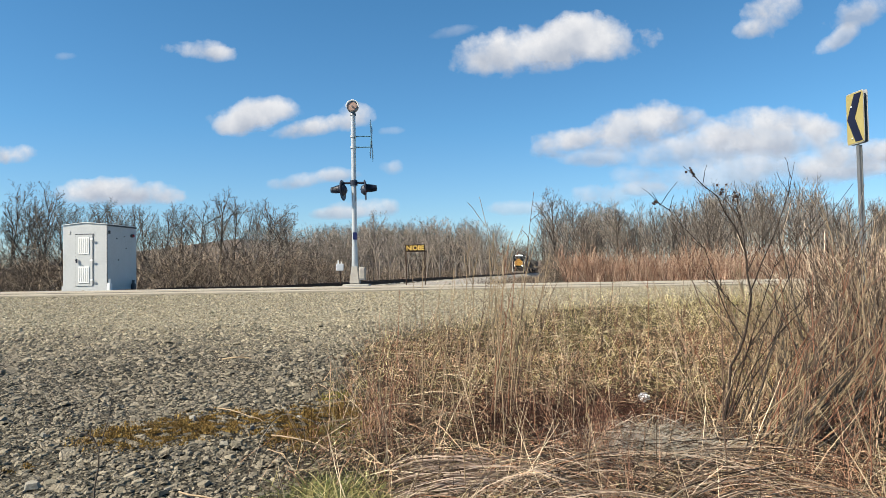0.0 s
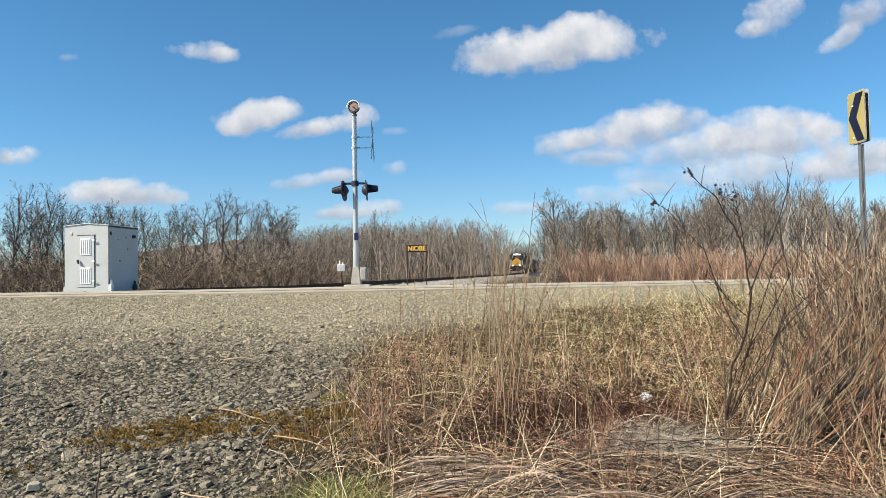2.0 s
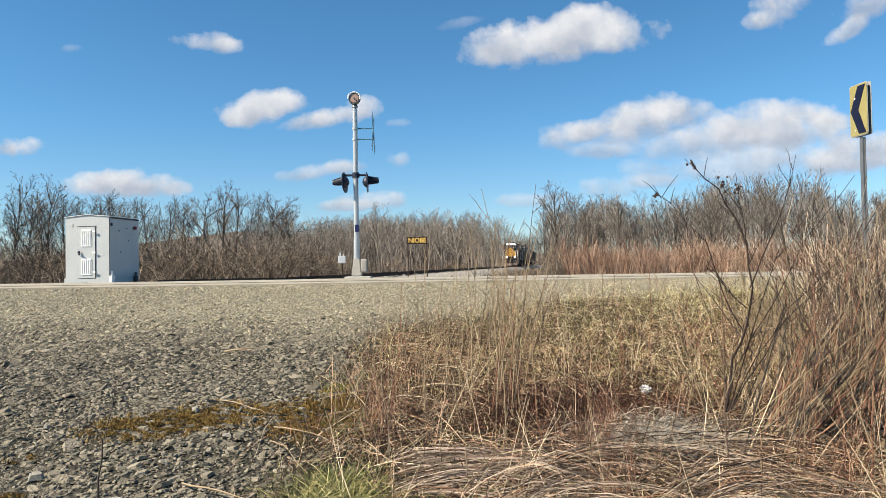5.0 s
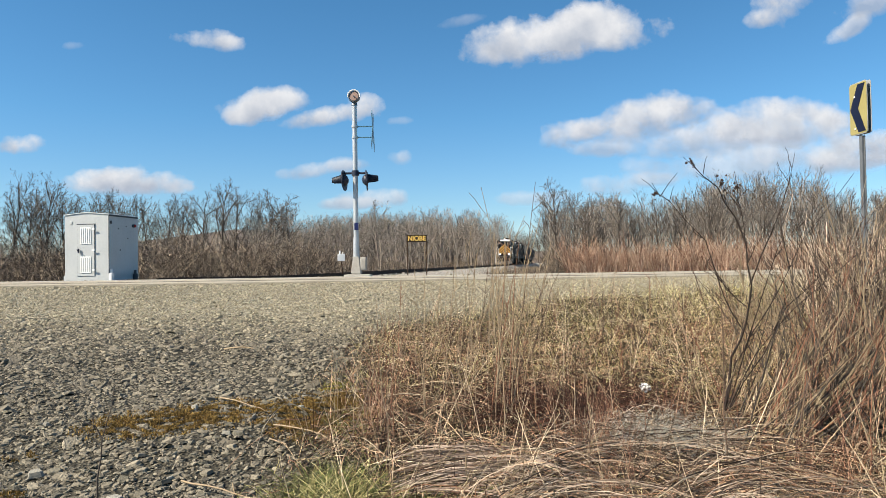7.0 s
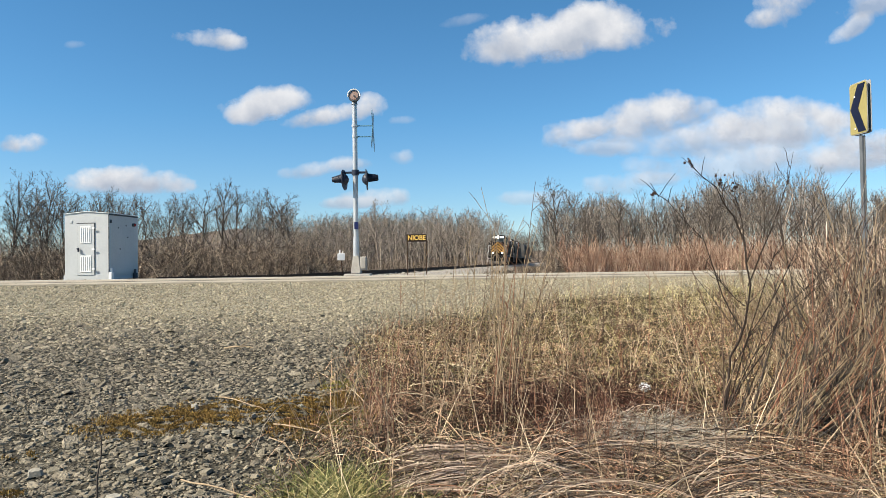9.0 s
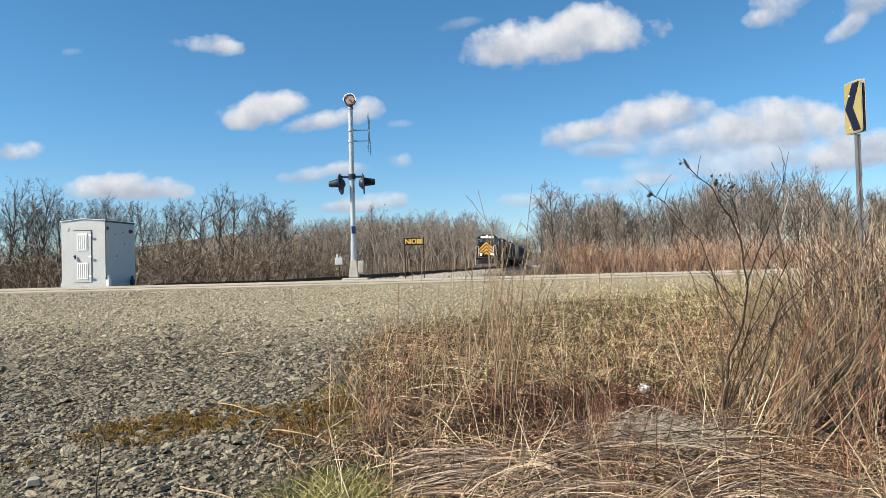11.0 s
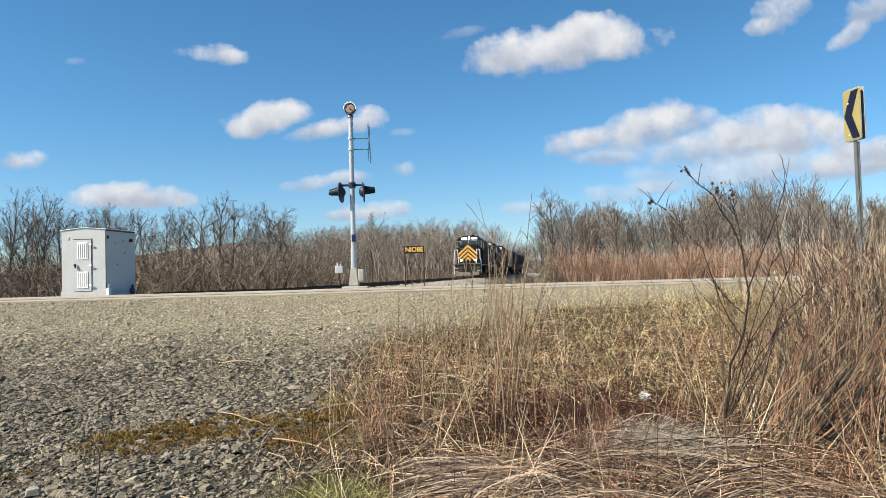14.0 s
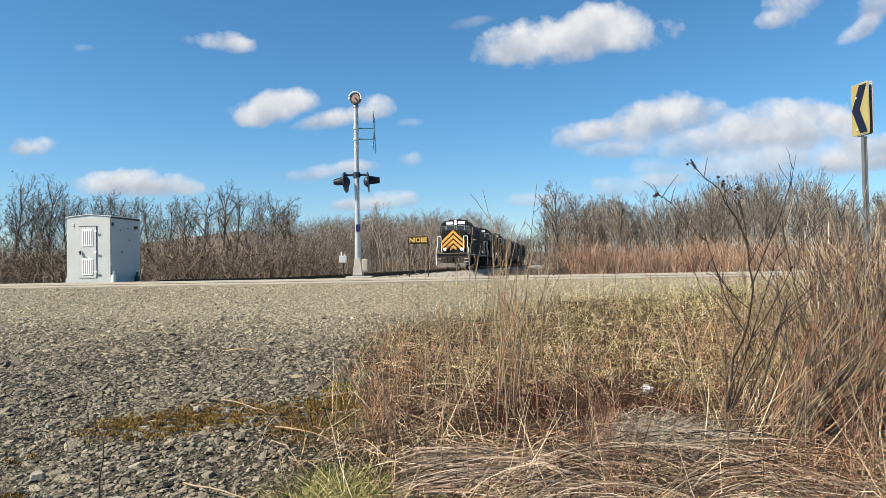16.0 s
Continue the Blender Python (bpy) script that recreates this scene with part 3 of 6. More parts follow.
def build_loco(name, label, lead, wheels):
    """Road-switcher locomotive. Origin on the rail head at the front, +y to the rear."""
    base = thing(name, Matrix(), label, "locomotive", "train units")
    L = 17.6
    deck = 1.52
    bm = box(3.0, L - 0.9, 0.30, (0, L / 2, deck - 0.30), 0.02)
    part("frame", bm, M["loco_black"], base)
    part("sill_stripe", box(3.03, L - 1.2, 0.05, (0, L / 2, deck - 0.19)), M["white"] if lead else M["car_grey"], base, "pale sill stripe")
    # pilot and plough
    for y0, s in ((0.55, 1), (L - 0.55, -1)):
        bm = box(2.9, 0.12, 1.15, (0, y0, 0.28), 0.02)
        box(2.5, 0.16, 0.22, (0, y0 - 0.08 * s, 0.16), 0.03, bm)
        part("pilot", bm, M["pilot"] if lead else M["loco_black"], base)
        part("plough", box(2.6, 0.06, 0.42, (0, y0 - 0.19 * s, 0.14), 0.02), M["plough"] if lead else M["loco_under"], base, "scuffed grey-brown snow plough")
        part("deck_edge", box(2.9, 0.05, 0.06, (0, y0 - 0.085 * s, 1.43), 0.01), M["plough"] if lead else M["car_grey"], base, "worn pale deck edge")
        bm = rod((0, y0, 0.86), (0, y0 - 0.52 * s, 0.86), 0.09, sides=10)
        box(0.26, 0.22, 0.30, (0, y0 - 0.5 * s, 0.72), 0.05, bm)
        part("coupler", bm, M["loco_under"], base)
        for x in (-1, 1):
            for k in range(4):
                part("step", box(0.42, 0.05, 0.025, (x * 1.28, y0 - 0.07 * s, 0.36 + k * 0.29)), M["white"] if lead else M["car_grey"], base, "white-edged step")
        bm = bmesh.new()
        for k in range(4):
            rod((-0.5 + k * 0.28, y0 - 0.08 * s, 1.15), (-0.52 + k * 0.3, y0 - 0.12 * s, 0.55), 0.028, sides=6, bm=bm)
        part("air_hose", bm, M["loco_under"], base)
    # short hood
    NW = 1.14
    bm = bmesh.new()
    sec = [(-NW, deck), (NW, deck), (NW, 3.45), (NW - 0.22, 3.68), (-NW + 0.22, 3.68), (-NW, 3.45)]
    poly(sec, 1.6, bm)
    bmesh.ops.bevel(bm, geom=[e for e in bm.edges if all(v.co.y < 0.01 for v in e.verts)], offset=0.07, segments=3, affect="EDGES")
    nose = part("short_hood", bm, M["loco_black"], base, m=Matrix.Translation((0, 1.15, 0)))
    if lead:
        apex, th = 3.66, 0.285
        while apex - th > 1.85:
            w = min(NW - 0.07, apex - th - 1.70)
            k = 0.92
            pts = [(0, apex), (w, apex - w * k), (w, apex - w * k - th), (0, apex - th), (-w, apex - w * k - th), (-w, apex - w * k)]
            part("chevron_stripe", poly(pts, 0.006), M["orange"], nose, "orange chevron stripe", m=Matrix.Translation((0, -0.006, 0)))
            apex -= 1.62 * th
    # cab
    bm = bmesh.new()
    sec = [(-1.5, deck), (1.5, deck), (1.5, 4.05), (1.36, 4.38), (1.05, 4.60), (0.5, 4.72), (-0.5, 4.72), (-1.05, 4.60), (-1.36, 4.38), (-1.5, 4.05)]
    poly(sec, 2.0, bm)
    cab = part("cab", bm, M["loco_black"], base, m=Matrix.Translation((0, 2.75, 0)))
    for x0, x1 in ((-0.86, -0.10), (0.10, 0.86)):
        bm = bmesh.new()
        for a in ((x0 - 0.04, 3.70, x1 + 0.04, 3.74), (x0 - 0.04, 4.14, x1 + 0.04, 4.18), (x0 - 0.04, 3.74, x0, 4.14), (x1, 3.74, x1 + 0.04, 4.14)):
            poly([(a[0], a[1]), (a[2], a[1]), (a[2], a[3]), (a[0], a[3])], 0.02, bm)
        part("windscreen_frame", bm, M["plate"], cab, "pale windscreen frame", m=Matrix.Translation((0, -0.018, 0)))
        part("windscreen", poly([(x0, 3.74), (x1, 3.74), (x1, 4.14), (x0, 4.14)], 0.02), M["loco_glass"], cab, m=Matrix.Translation((0, -0.012, 0)))
    for s in (-1, 1):
        part("end_window", poly([(s * 1.02, 3.4), (s * 1.38, 3.4), (s * 1.38, 4.04), (s * 1.02, 4.12)][::s], 0.02), M["loco_glass"], cab, m=Matrix.Translation((0, -0.012, 0)))
        bm = bmesh.new()
        for a in ((0.99, 3.36, 1.42, 3.40), (0.99, 4.06, 1.42, 4.10), (0.99, 3.36, 1.02, 4.10), (1.39, 3.36, 1.42, 4.10)):
            poly([(s * a[0], a[1]), (s * a[2], a[1]), (s * a[2], a[3]), (s * a[0], a[3])], 0.02, bm)
        part("window_frame", bm, M["plate"], cab, "pale window frame", m=Matrix.Translation((0, -0.018, 0)))
        part("side_window", box(0.02, 1.2, 0.75, (s * 1.502, 1.0, 3.2), 0.01), M["loco_glass"], cab)
        part("number_board", poly([(s * 0.24, 4.30), (s * 0.92, 4.30), (s * 0.90, 4.52), (s * 0.24, 4.54)][::s], 0.05), M["board"] if lead else M["white"], cab, "lit white number board", m=Matrix.Translation((0, -0.04, 0)))
        for k in range(4):
            part("number_bar", box(0.07, 0.006, 0.13, (s * 0.58 - 0.225 + k * 0.15, -0.044, 4.355)), M["loco_black"], cab)
    bm = box(0.30, 0.12, 0.46, (0, -0.03, 4.22), 0.03)
    hl = part("headlight", bm, M["loco_black"], cab)
    for z in (4.56, 4.34):
        part("lamp", rod((0, -0.10, z), (0, -0.12, z), 0.085, sides=18), M["lamp"] if lead else M["white"], hl, "lit headlight" if lead else "headlight")
    bm = rod((-0.2, 0.9, 4.72), (-0.2, 0.9, 4.86), 0.04, sides=8)
    for k in range(3):
        rod((0.25 + k * 0.1, 0.8, 4.80), (0.25 + k * 0.1, 0.45, 4.80), 0.03, 0.06, 8, bm)
    box(0.4, 0.3, 0.06, (0.35, 0.8, 4.70), bm=bm)
    part("horn", bm, M["loco_under"], cab)
    part("roof_vent", box(0.5, 0.6, 0.14, (0.75, 1.1, 4.60), 0.03), M["loco_black"], cab)
    # long hood
    bm = bmesh.new()
    sec = [(-0.95, deck), (0.95, deck), (0.95, 4.2), (0.75, 4.48), (-0.75, 4.48), (-0.95, 4.2)]
    poly(sec, 11.6, bm)
    hood = part("long_hood", bm, M["loco_black"], base, m=Matrix.Translation((0, 4.75, 0)))
    for s in (-1, 1):
        for k in range(9):
            part("hood_door", box(0.02, 0.95, 1.7, (s * 0.957, 1.0 + k * 1.15, 1.85), 0.008), M["loco_black"], hood)
        part("radiator_grille", box(0.03, 2.4, 0.9, (s * 0.962, 9.9, 3.25), 0.01), M["car_grey"], hood, "grey radiator grille")
    for y in (2.0, 5.2, 9.8):
        bm = rod((0, y, 4.45), (0, y, 4.62), 0.55 if y > 9 else 0.32, sides=20)
        part("roof_fan", bm, M["loco_black"], hood)
    # handrails and fuel tank
    for s in (-1, 1):
        bm = bmesh.new()
        ys = np.linspace(5.0, L - 0.9, 9)
        for y in ys:
            rod((s * 1.45, y, deck), (s * 1.45, y, deck + 1.0), 0.022, sides=6, bm=bm)
        rod((s * 1.45, ys[0], deck + 1.0), (s * 1.45, ys[-1], deck + 1.0), 0.022, sides=6, bm=bm)
        part("handrail", bm, M["car_grey"], base, "grey side handrail")
        mt = M["white"] if lead else M["car_grey"]
        for y0 in (0.62, L - 0.62):
            bm = bmesh.new()
            rod((s * 1.53, y0, 0.40), (s * 1.53, y0, 1.9), 0.040, sides=8, bm=bm)
            rod((s * 1.53, y0, 1.9), (s * 1.42, y0, 2.05), 0.040, sides=8, bm=bm)
            rod((s * 1.42, y0, 2.05), (s * 1.42, y0, 3.05), 0.040, sides=8, bm=bm)
            rod((s * 1.42, y0, 3.05), (s * 1.08, y0, 3.05), 0.035, sides=8, bm=bm)
            rod((s * 1.08, y0, 3.05), (s * 1.02, y0, 1.55), 0.035, sides=8, bm=bm)
            part("grab_rail", bm, mt, base, "white grab rail")
        bm = rod((s * 0.78, 1.08, 1.86), (s * 0.78, 0.98, 1.86), 0.13, 0.12, 18)
        dl = part("ditch_light", bm, M["loco_black"], base)
        part("lamp", rod((s * 0.78, 0.98, 1.86), (s * 0.78, 0.965, 1.86), 0.115, sides=18), M["lamp"] if lead else M["white"], dl, "lit ditch light" if lead else "ditch light")
    bm = box(2.6, 3.6, 0.75, (0, L / 2, 0.45), 0.12)
    part("fuel_tank", bm, M["loco_under"], base)
    bm = bmesh.new()
    for k in range(9):
        rod((-0.9 + k * 0.225, 0.5, 1.2), (-0.9 + k * 0.225, 0.5, 1.5), 0.012, sides=5, bm=bm)
    part("uncoupling_lever", bm, M["loco_under"], base)
    build_bogie(base, 3.6, wheels)
    build_bogie(base, L - 3.6, wheels)
    return base


def build_wagon(name, label, wheels):
    base = thing(name, Matrix(), label, "freight car", "train units")
    L = 15.0
    bm = bmesh.new()
    sec = [(-1.15, 0.95), (1.15, 0.95), (1.55, 1.9), (1.55, 4.1), (1.2, 4.5), (-1.2, 4.5), (-1.55, 4.1), (-1.55, 1.9)]
    poly(sec, L - 1.4, bm)
    part("body", bm, M["car_grey"], base, m=Matrix.Translation((0, 0.7, 0)))
    for s in (-1, 1):
        for k in range(12):
            part("side_rib", box(0.08, 0.10, 2.15, (s * 1.585, 1.3 + k * 1.12, 1.92), 0.01), M["car_grey"], base)
    part("end_beam", box(2.8, 0.3, 0.35, (0, 0.55, 0.85), 0.02), M["loco_under"], base)
    part("roof_walk", box(0.7, L - 1.8, 0.06, (0, L / 2, 4.5), 0.01), M["car_grey"], base)
    build_bogie(base, 2.4, wheels)
    build_bogie(base, L - 2.4, wheels)
    return base


train = []          # thing, distance behind the front, its wheelsets
gap = 0.0
for i in range(6):
    ws = []
    if i < 3:
        ob = build_loco("locomotive", "black diesel locomotive with orange chevrons and lit headlights" if i == 0 else "black diesel locomotive coupled behind the leading one", i == 0, ws)
        length = 17.6
    else:
        ob = build_wagon("freight_car", "weathered grey covered freight car", ws)
        length = 15.0
    train.append((ob, gap, ws))
    gap += length

# ---- trees ----


def tube(pts, radii, sides, V, F):
    """Append a tapered tube along pts to lists V (points) and F (quads)."""
    start = len(V)
    n = len(pts)
    for i, p in enumerate(pts):
        d = (pts[min(i + 1, n - 1)] - pts[max(i - 1, 0)])
        d = d / (np.linalg.norm(d) + 1e-9)
        a = np.cross(d, (math.sin(start * 0.37), math.cos(start * 0.37), 0.3) if sides == 2 else (0.31, 0.95, 0.1) if abs(d[2]) > 0.8 else (0, 0, 1.0))
        a /= np.linalg.norm(a) + 1e-9
        b = np.cross(d, a)
        for k in range(sides):
            t = 2 * math.pi * k / sides
            V.append(p + radii[i] * (math.cos(t) * a + math.sin(t) * b))
    if sides == 2:
        for i in range(n - 1):
            a = start + i * 2
            F.append((a, a + 1, a + 3, a + 2))
        return
    for i in range(n - 1):
        for k in range(sides):
            k2 = (k + 1) % sides
            F.append((start + i * sides + k, start + i * sides + k2, start + (i + 1) * sides + k2, start + (i + 1) * sides + k))


def grow(r, p, d, length, radius, level, out, spread=0.6, up=0.25, kids=(4, 7)):
    """Branch from p along d; out[level] gets (points, radii)."""
    n = (5, 4, 3, 3, 3)[level]
    pts, q, dd = [p], p, d
    for i in range(n - 1):
        dd = dd + r.normal(0, out.get("wobble", 0.075) * (1 + 0.45 * level), 3) + np.array((0, 0, up * (0.35 if level else 0.1)))
        dd = dd / np.linalg.norm(dd)
        q = q + dd * length / (n - 1)
        pts.append(q)
    tip = 0.35 if level < out["levels"] - 1 else 0.45
    radii = [radius * (1 - (1 - tip) * i / (n - 1)) for i in range(n)]
    out.setdefault(level, []).append((pts, radii))
    if level + 1 >= out["levels"]:
        return
    for k in range(int(r.integers(kids[0], kids[1] + 1))):
        f = r.uniform(0.25 if level else 0.35, 1.0)
        i = min(int(f * (n - 1)), n - 2)
        a = pts[i] + (pts[i + 1] - pts[i]) * (f * (n - 1) - i)
        side = r.normal(0, 1, 3)
        side -= side.dot(dd) * dd
        side /= np.linalg.norm(side) + 1e-9
        nd = dd * r.uniform(0.5, 1.0) + side * r.uniform(spread * 0.6, spread * 1.4) + np.array((0, 0, up))
        nd /= np.linalg.norm(nd)
        grow(r, a, nd, length * r.uniform(0.42, 0.72) * (1.2 - 0.5 * f), max(radius * 0.5 * (1.15 - 0.5 * f), out.get("least", 0.006)), level + 1, out, spread, up, kids)


def bough(r, p, d, length, radius, level, out):
    """Straight ascending branch with side branches set round it, shorter towards the tip."""
    n = (7, 5, 4, 3, 3)[level]
    pts, q, dd = [p], p, d
    for i in range(n - 1):
        dd = dd + r.normal(0, out["wobble"] * (1 + 0.3 * level), 3) + np.array((0, 0, 0.05 if level else 0.02))
        dd = dd / np.linalg.norm(dd)
        q = q + dd * length / (n - 1)
        pts.append(q)
    tip = 0.22 if level == 0 else 0.45
    out.setdefault(level, []).append((pts, [radius * (1 - (1 - tip) * i / (n - 1)) for i in range(n)]))
    if level + 1 >= out["levels"]:
        return
    many = int(r.integers(*out["kids"][level]))
    turn = r.uniform(0, 6.3)
    first = out["bare"] if level == 0 else 0.18
    for k in range(many):
        f = min(first + (1 - first) * (k + r.uniform(0, 1)) / many, 0.985)
        i = min(int(f * (n - 1)), n - 2)
        a = pts[i] + (pts[i + 1] - pts[i]) * (f * (n - 1) - i)
        along = pts[i + 1] - pts[i]
        along = along / np.linalg.norm(along)
        turn += 2.4 + r.normal(0, 0.5)
        u = np.cross(along, (0.3, 0.9, 0.2))
        u /= np.linalg.norm(u)
        side = math.cos(turn) * u + math.sin(turn) * np.cross(along, u)
        ang = out["fork"] * r.uniform(0.7, 1.3)
        nd = along * math.cos(ang) + side * math.sin(ang) + np.array((0, 0, 0.12))
        nd /= np.linalg.norm(nd)
        share = (0.62 - 0.40 * f) if level == 0 else (0.58 - 0.26 * f)
        bough(r, a, nd, length * share * r.uniform(0.7, 1.25), max(radius * (0.52 - 0.2 * f), out["least"]), level + 1, out)


def tree_arrays(seed, height, radius, kids=((10, 14), (6, 9), (4, 6), (3, 5)), fork=0.72, lean=0.04, twig=0.012, bare=0.22, fine=3, wobble=0.06):
    r = np.random.default_rng(seed)
    out = {"levels": len(kids) + 1, "wobble": wobble, "kids": kids, "fork": fork, "bare": bare, "least": twig}
    d = np.array((r.normal(0, lean), r.normal(0, lean), 1.0))
    d /= np.linalg.norm(d)
    stems = 1 if r.random() < 0.6 else 2
    for k in range(stems):
        dd = d + (0 if stems == 1 else (k - 0.5) * 0.22) * np.array((1, 0.3, 0))
        bough(r, np.array((k * 0.12, 0, 0)), dd / np.linalg.norm(dd), height * (0.9 if k == 0 else 0.78), radius * (1 if k == 0 else 0.8), 0, out)
    V, F, V2, F2 = [], [], [], []
    for lv in range(out["levels"]):
        for pts, radii in out.get(lv, []):
            if lv < 2:
                tube(pts, [max(x, twig) for x in radii], 6 if lv == 0 else 4, V, F)
            else:
                tube(pts, [max(x, twig) for x in radii], fine, V2, F2)
    return (np.array(V), np.array(F)), (np.array(V2), np.array(F2))


def shrub_arrays(seed, height, stems, spread=0.5, twig=0.008, kids=(3, 5), levels=3, wobble=0.09, fine=3, foot=0.075, fork=0.5):
    """Many-stemmed bare shrub as one set of points and quads."""
    r = np.random.default_rng(seed)
    V, F = [], []
    for s in range(stems):
        out = {"levels": levels, "wobble": wobble, "least": twig}
        d = np.array((r.normal(0, spread), r.normal(0, spread), 1.0))
        p = np.array((r.normal(0, foot * height), r.normal(0, foot * height), -0.05))
        grow(r, p, d / np.linalg.norm(d), height * r.uniform(0.55, 0.95), twig * 2.4, 0, out, fork, 0.2, kids)
        for lv in range(levels):
            for pts, radii in out.get(lv, []):
                tube(pts, [max(x, twig) for x in radii], 3 if lv == 0 else fine, V, F)
    return np.array(V), np.array(F)


def scatter(name, templates, spots, mat, label, category):
    """One object of many copies. spots: x, y, z, turn, scale, height factor."""
    VV, FF, off = [], [], 0
    for k, (x, y, z, turn, s, hs) in enumerate(spots):
        V, F = templates[k % len(templates)]
        c, sn = math.cos(turn), math.sin(turn)
        W = np.empty_like(V)
        W[:, 0] = (V[:, 0] * c - V[:, 1] * sn) * s + x
        W[:, 1] = (V[:, 0] * sn + V[:, 1] * c) * s + y
        W[:, 2] = V[:, 2] * s * hs + z
        VV.append(W)
        FF.append(F + off)
        off += len(V)
    ob = new(name, fast_mesh(name, np.concatenate(VV), np.concatenate(FF), mat))
    return tagged(ob, label, category, kind="stuff")


TREES = []
for k in range(9):
    TREES.append(tree_arrays(100 + k, 9.5, 0.14, ((9, 13), (6, 9), (4, 6), (3, 4)), 0.68, 0.04, 0.011, fine=2, wobble=0.048))


def place_tree(k, x, y, h, turn, label="bare grey deciduous tree in early spring", pale=False):
    (V, F), (V2, F2) = TREES[k % len(TREES)]
    key = (k % len(TREES), pale)
    if key not in TREE_MESH:
        TREE_MESH[key] = (fast_mesh("trunk", V, F, M["pale_bark"] if pale else M["bark"]), fast_mesh("crown", V2, F2, M["pale_twig"] if pale else M["dark_twig"]))
    a, b = TREE_MESH[key]
    s = h / (max(V2[:, 2].max(), V[:, 2].max()))
    base = thing("tree", pose(x, y, float(ground_z(x, y)) - 0.1, 0, 0, turn), label, "tree", "bare trees")
    for nm, me in (("trunk", a), ("crown", b)):
        o = new(nm, me)
        o.parent = base
        o.scale = (s, s, s)
    return base


TREE_MESH = {}


def px(x, y):
    """World x of a column seen at depth y straight ahead."""
    return (x - 784) / 1254 * y


r = np.random.default_rng(21)
# single trees that stand out: column, depth, height
for k, (c, y, h) in enumerate([(20, 62, 9.0), (78, 64, 9.2), (155, 72, 8.8), (205, 80, 9.0), (243, 82, 9.0), (290, 76, 8.6), (330, 88, 9.4), (384, 66, 8.8), (412, 70, 8.0), (455, 78, 8.8), (490, 84, 8.6), (35, 70, 8.6), (112, 75, 8.8), (132, 68, 7.8), (180, 74, 8.6), (265, 78, 8.6), (312, 80, 8.8), (356, 74, 8.4), (432, 72, 8.2), (472, 74, 8.6), (505, 90, 8.6), (545, 95, 7.4),
                               (-40, 60, 9.4), (-110, 66, 9.0), (660, 105, 9.2), (985, 92, 11.3), (1012, 98, 10.2), (960, 125, 10.5), (1060, 100, 9.2), (1125, 96, 9.8), (1165, 90, 9.4), (1215, 84, 9.4)]):
    place_tree(k, px(c, y), y, h * (1.10 if c < 520 else 1.12 if 980 < c < 1020 else 1.0), r.uniform(0, 360))

# pale young trees at the edge of the woods
for k, (c, y, h) in enumerate([(600, 92, 7.4), (632, 84, 6.6), (668, 90, 8.6), (690, 80, 6.4), (716, 88, 7.6), (752, 86, 7.2), (778, 92, 8.0), (806, 98, 8.0), (832, 108, 8.6), (852, 112, 9.2), (876, 128, 9.4), (575, 70, 5.6), (520, 52, 4.4), (545, 56, 4.6), (488, 50, 4.2), (450, 54, 4.4), (1045, 88, 8.6), (1090, 84, 8.4)]):
    place_tree(k + 2, px(c, y), y, h * 1.12, r.uniform(0, 360), "pale slender young tree without leaves", True)
for k, (c, y, h) in enumerate([(1040, 82, 9.2), (1100, 80, 9.0), (1260, 78, 9.6), (1300, 82, 10.6), (1345, 80, 10.8), (1390, 84, 11.0), (1430, 80, 10.0), (1500, 76, 8.6), (1560, 80, 8.8)]):
    place_tree(k + 1, px(c, y), y, h, r.uniform(0, 360))

for k, (c, y, h) in enumerate([(912, 240, 12.5), (926, 262, 13.5), (938, 250, 12.0), (950, 270, 13.0), (963, 245, 11.5), (974, 220, 12.0)]):
    place_tree(k, px(c, y), y, h, r.uniform(0, 360))

# woods: dense stand of thin bare trees
WOOD = []
for k in range(5):
    (V, F), (V2, F2) = tree_arrays(300 + k, 11.0, 0.10, ((10, 14), (5, 7), (2, 5)), 0.50, 0.05, 0.0135, fine=2, bare=0.15, wobble=0.045)
    WOOD.append((np.concatenate([V, V2]), np.concatenate([F, F2 + len(V)])))
spots = []


def wood(x, y, rise):
    """A tree whose top stands about rise (height over distance) above eye level."""
    k = len(spots) % len(WOOD)
    want = (rise * y + 1.4) * r.uniform(0.74, 1.08)
    spots.append((x, y, float(ground_z(x, y)) - 0.1, r.uniform(0, 6.3), want / WOOD[k][0][:, 2].max(), 1.0))


def clear(x, y, reach):
    """Free of the line and of the cutting's open side."""
    off = x - TRACK_X0 - TRACK_SLOPE * y
    return off < -5.0 - reach or (off > 4.0 + reach and (x - reach) / y > 0.122)


for i in range(260):          # left of the track
    y = r.uniform(95, 250)
    x = px(r.uniform(560, 905), y)
    if x < TRACK_X0 + TRACK_SLOPE * y - 7:
        wood(x, y, 0.072)
for i in range(195):          # right of the track
    y = r.uniform(85, 180)
    c = r.uniform(940, 1750)
    if clear(px(c, y), y, 2.5):
        wood(px(c, y), y, 0.120 if 1240 < c < 1460 else 0.094)
for i in range(80):          # far end of the cutting
    y = r.uniform(230, 420)
    x = px(r.uniform(850, 1010), y)
    if abs(x - TRACK_X0 - TRACK_SLOPE * y) > 5:
        wood(x, y, 0.043)
for i in range(95):           # behind the left tree line
    y = r.uniform(90, 150)
    wood(px(r.uniform(-150, 560), y), y, 0.052)
scatter("woods", WOOD, spots, M["twig"], "far stand of bare grey trees", "woods")

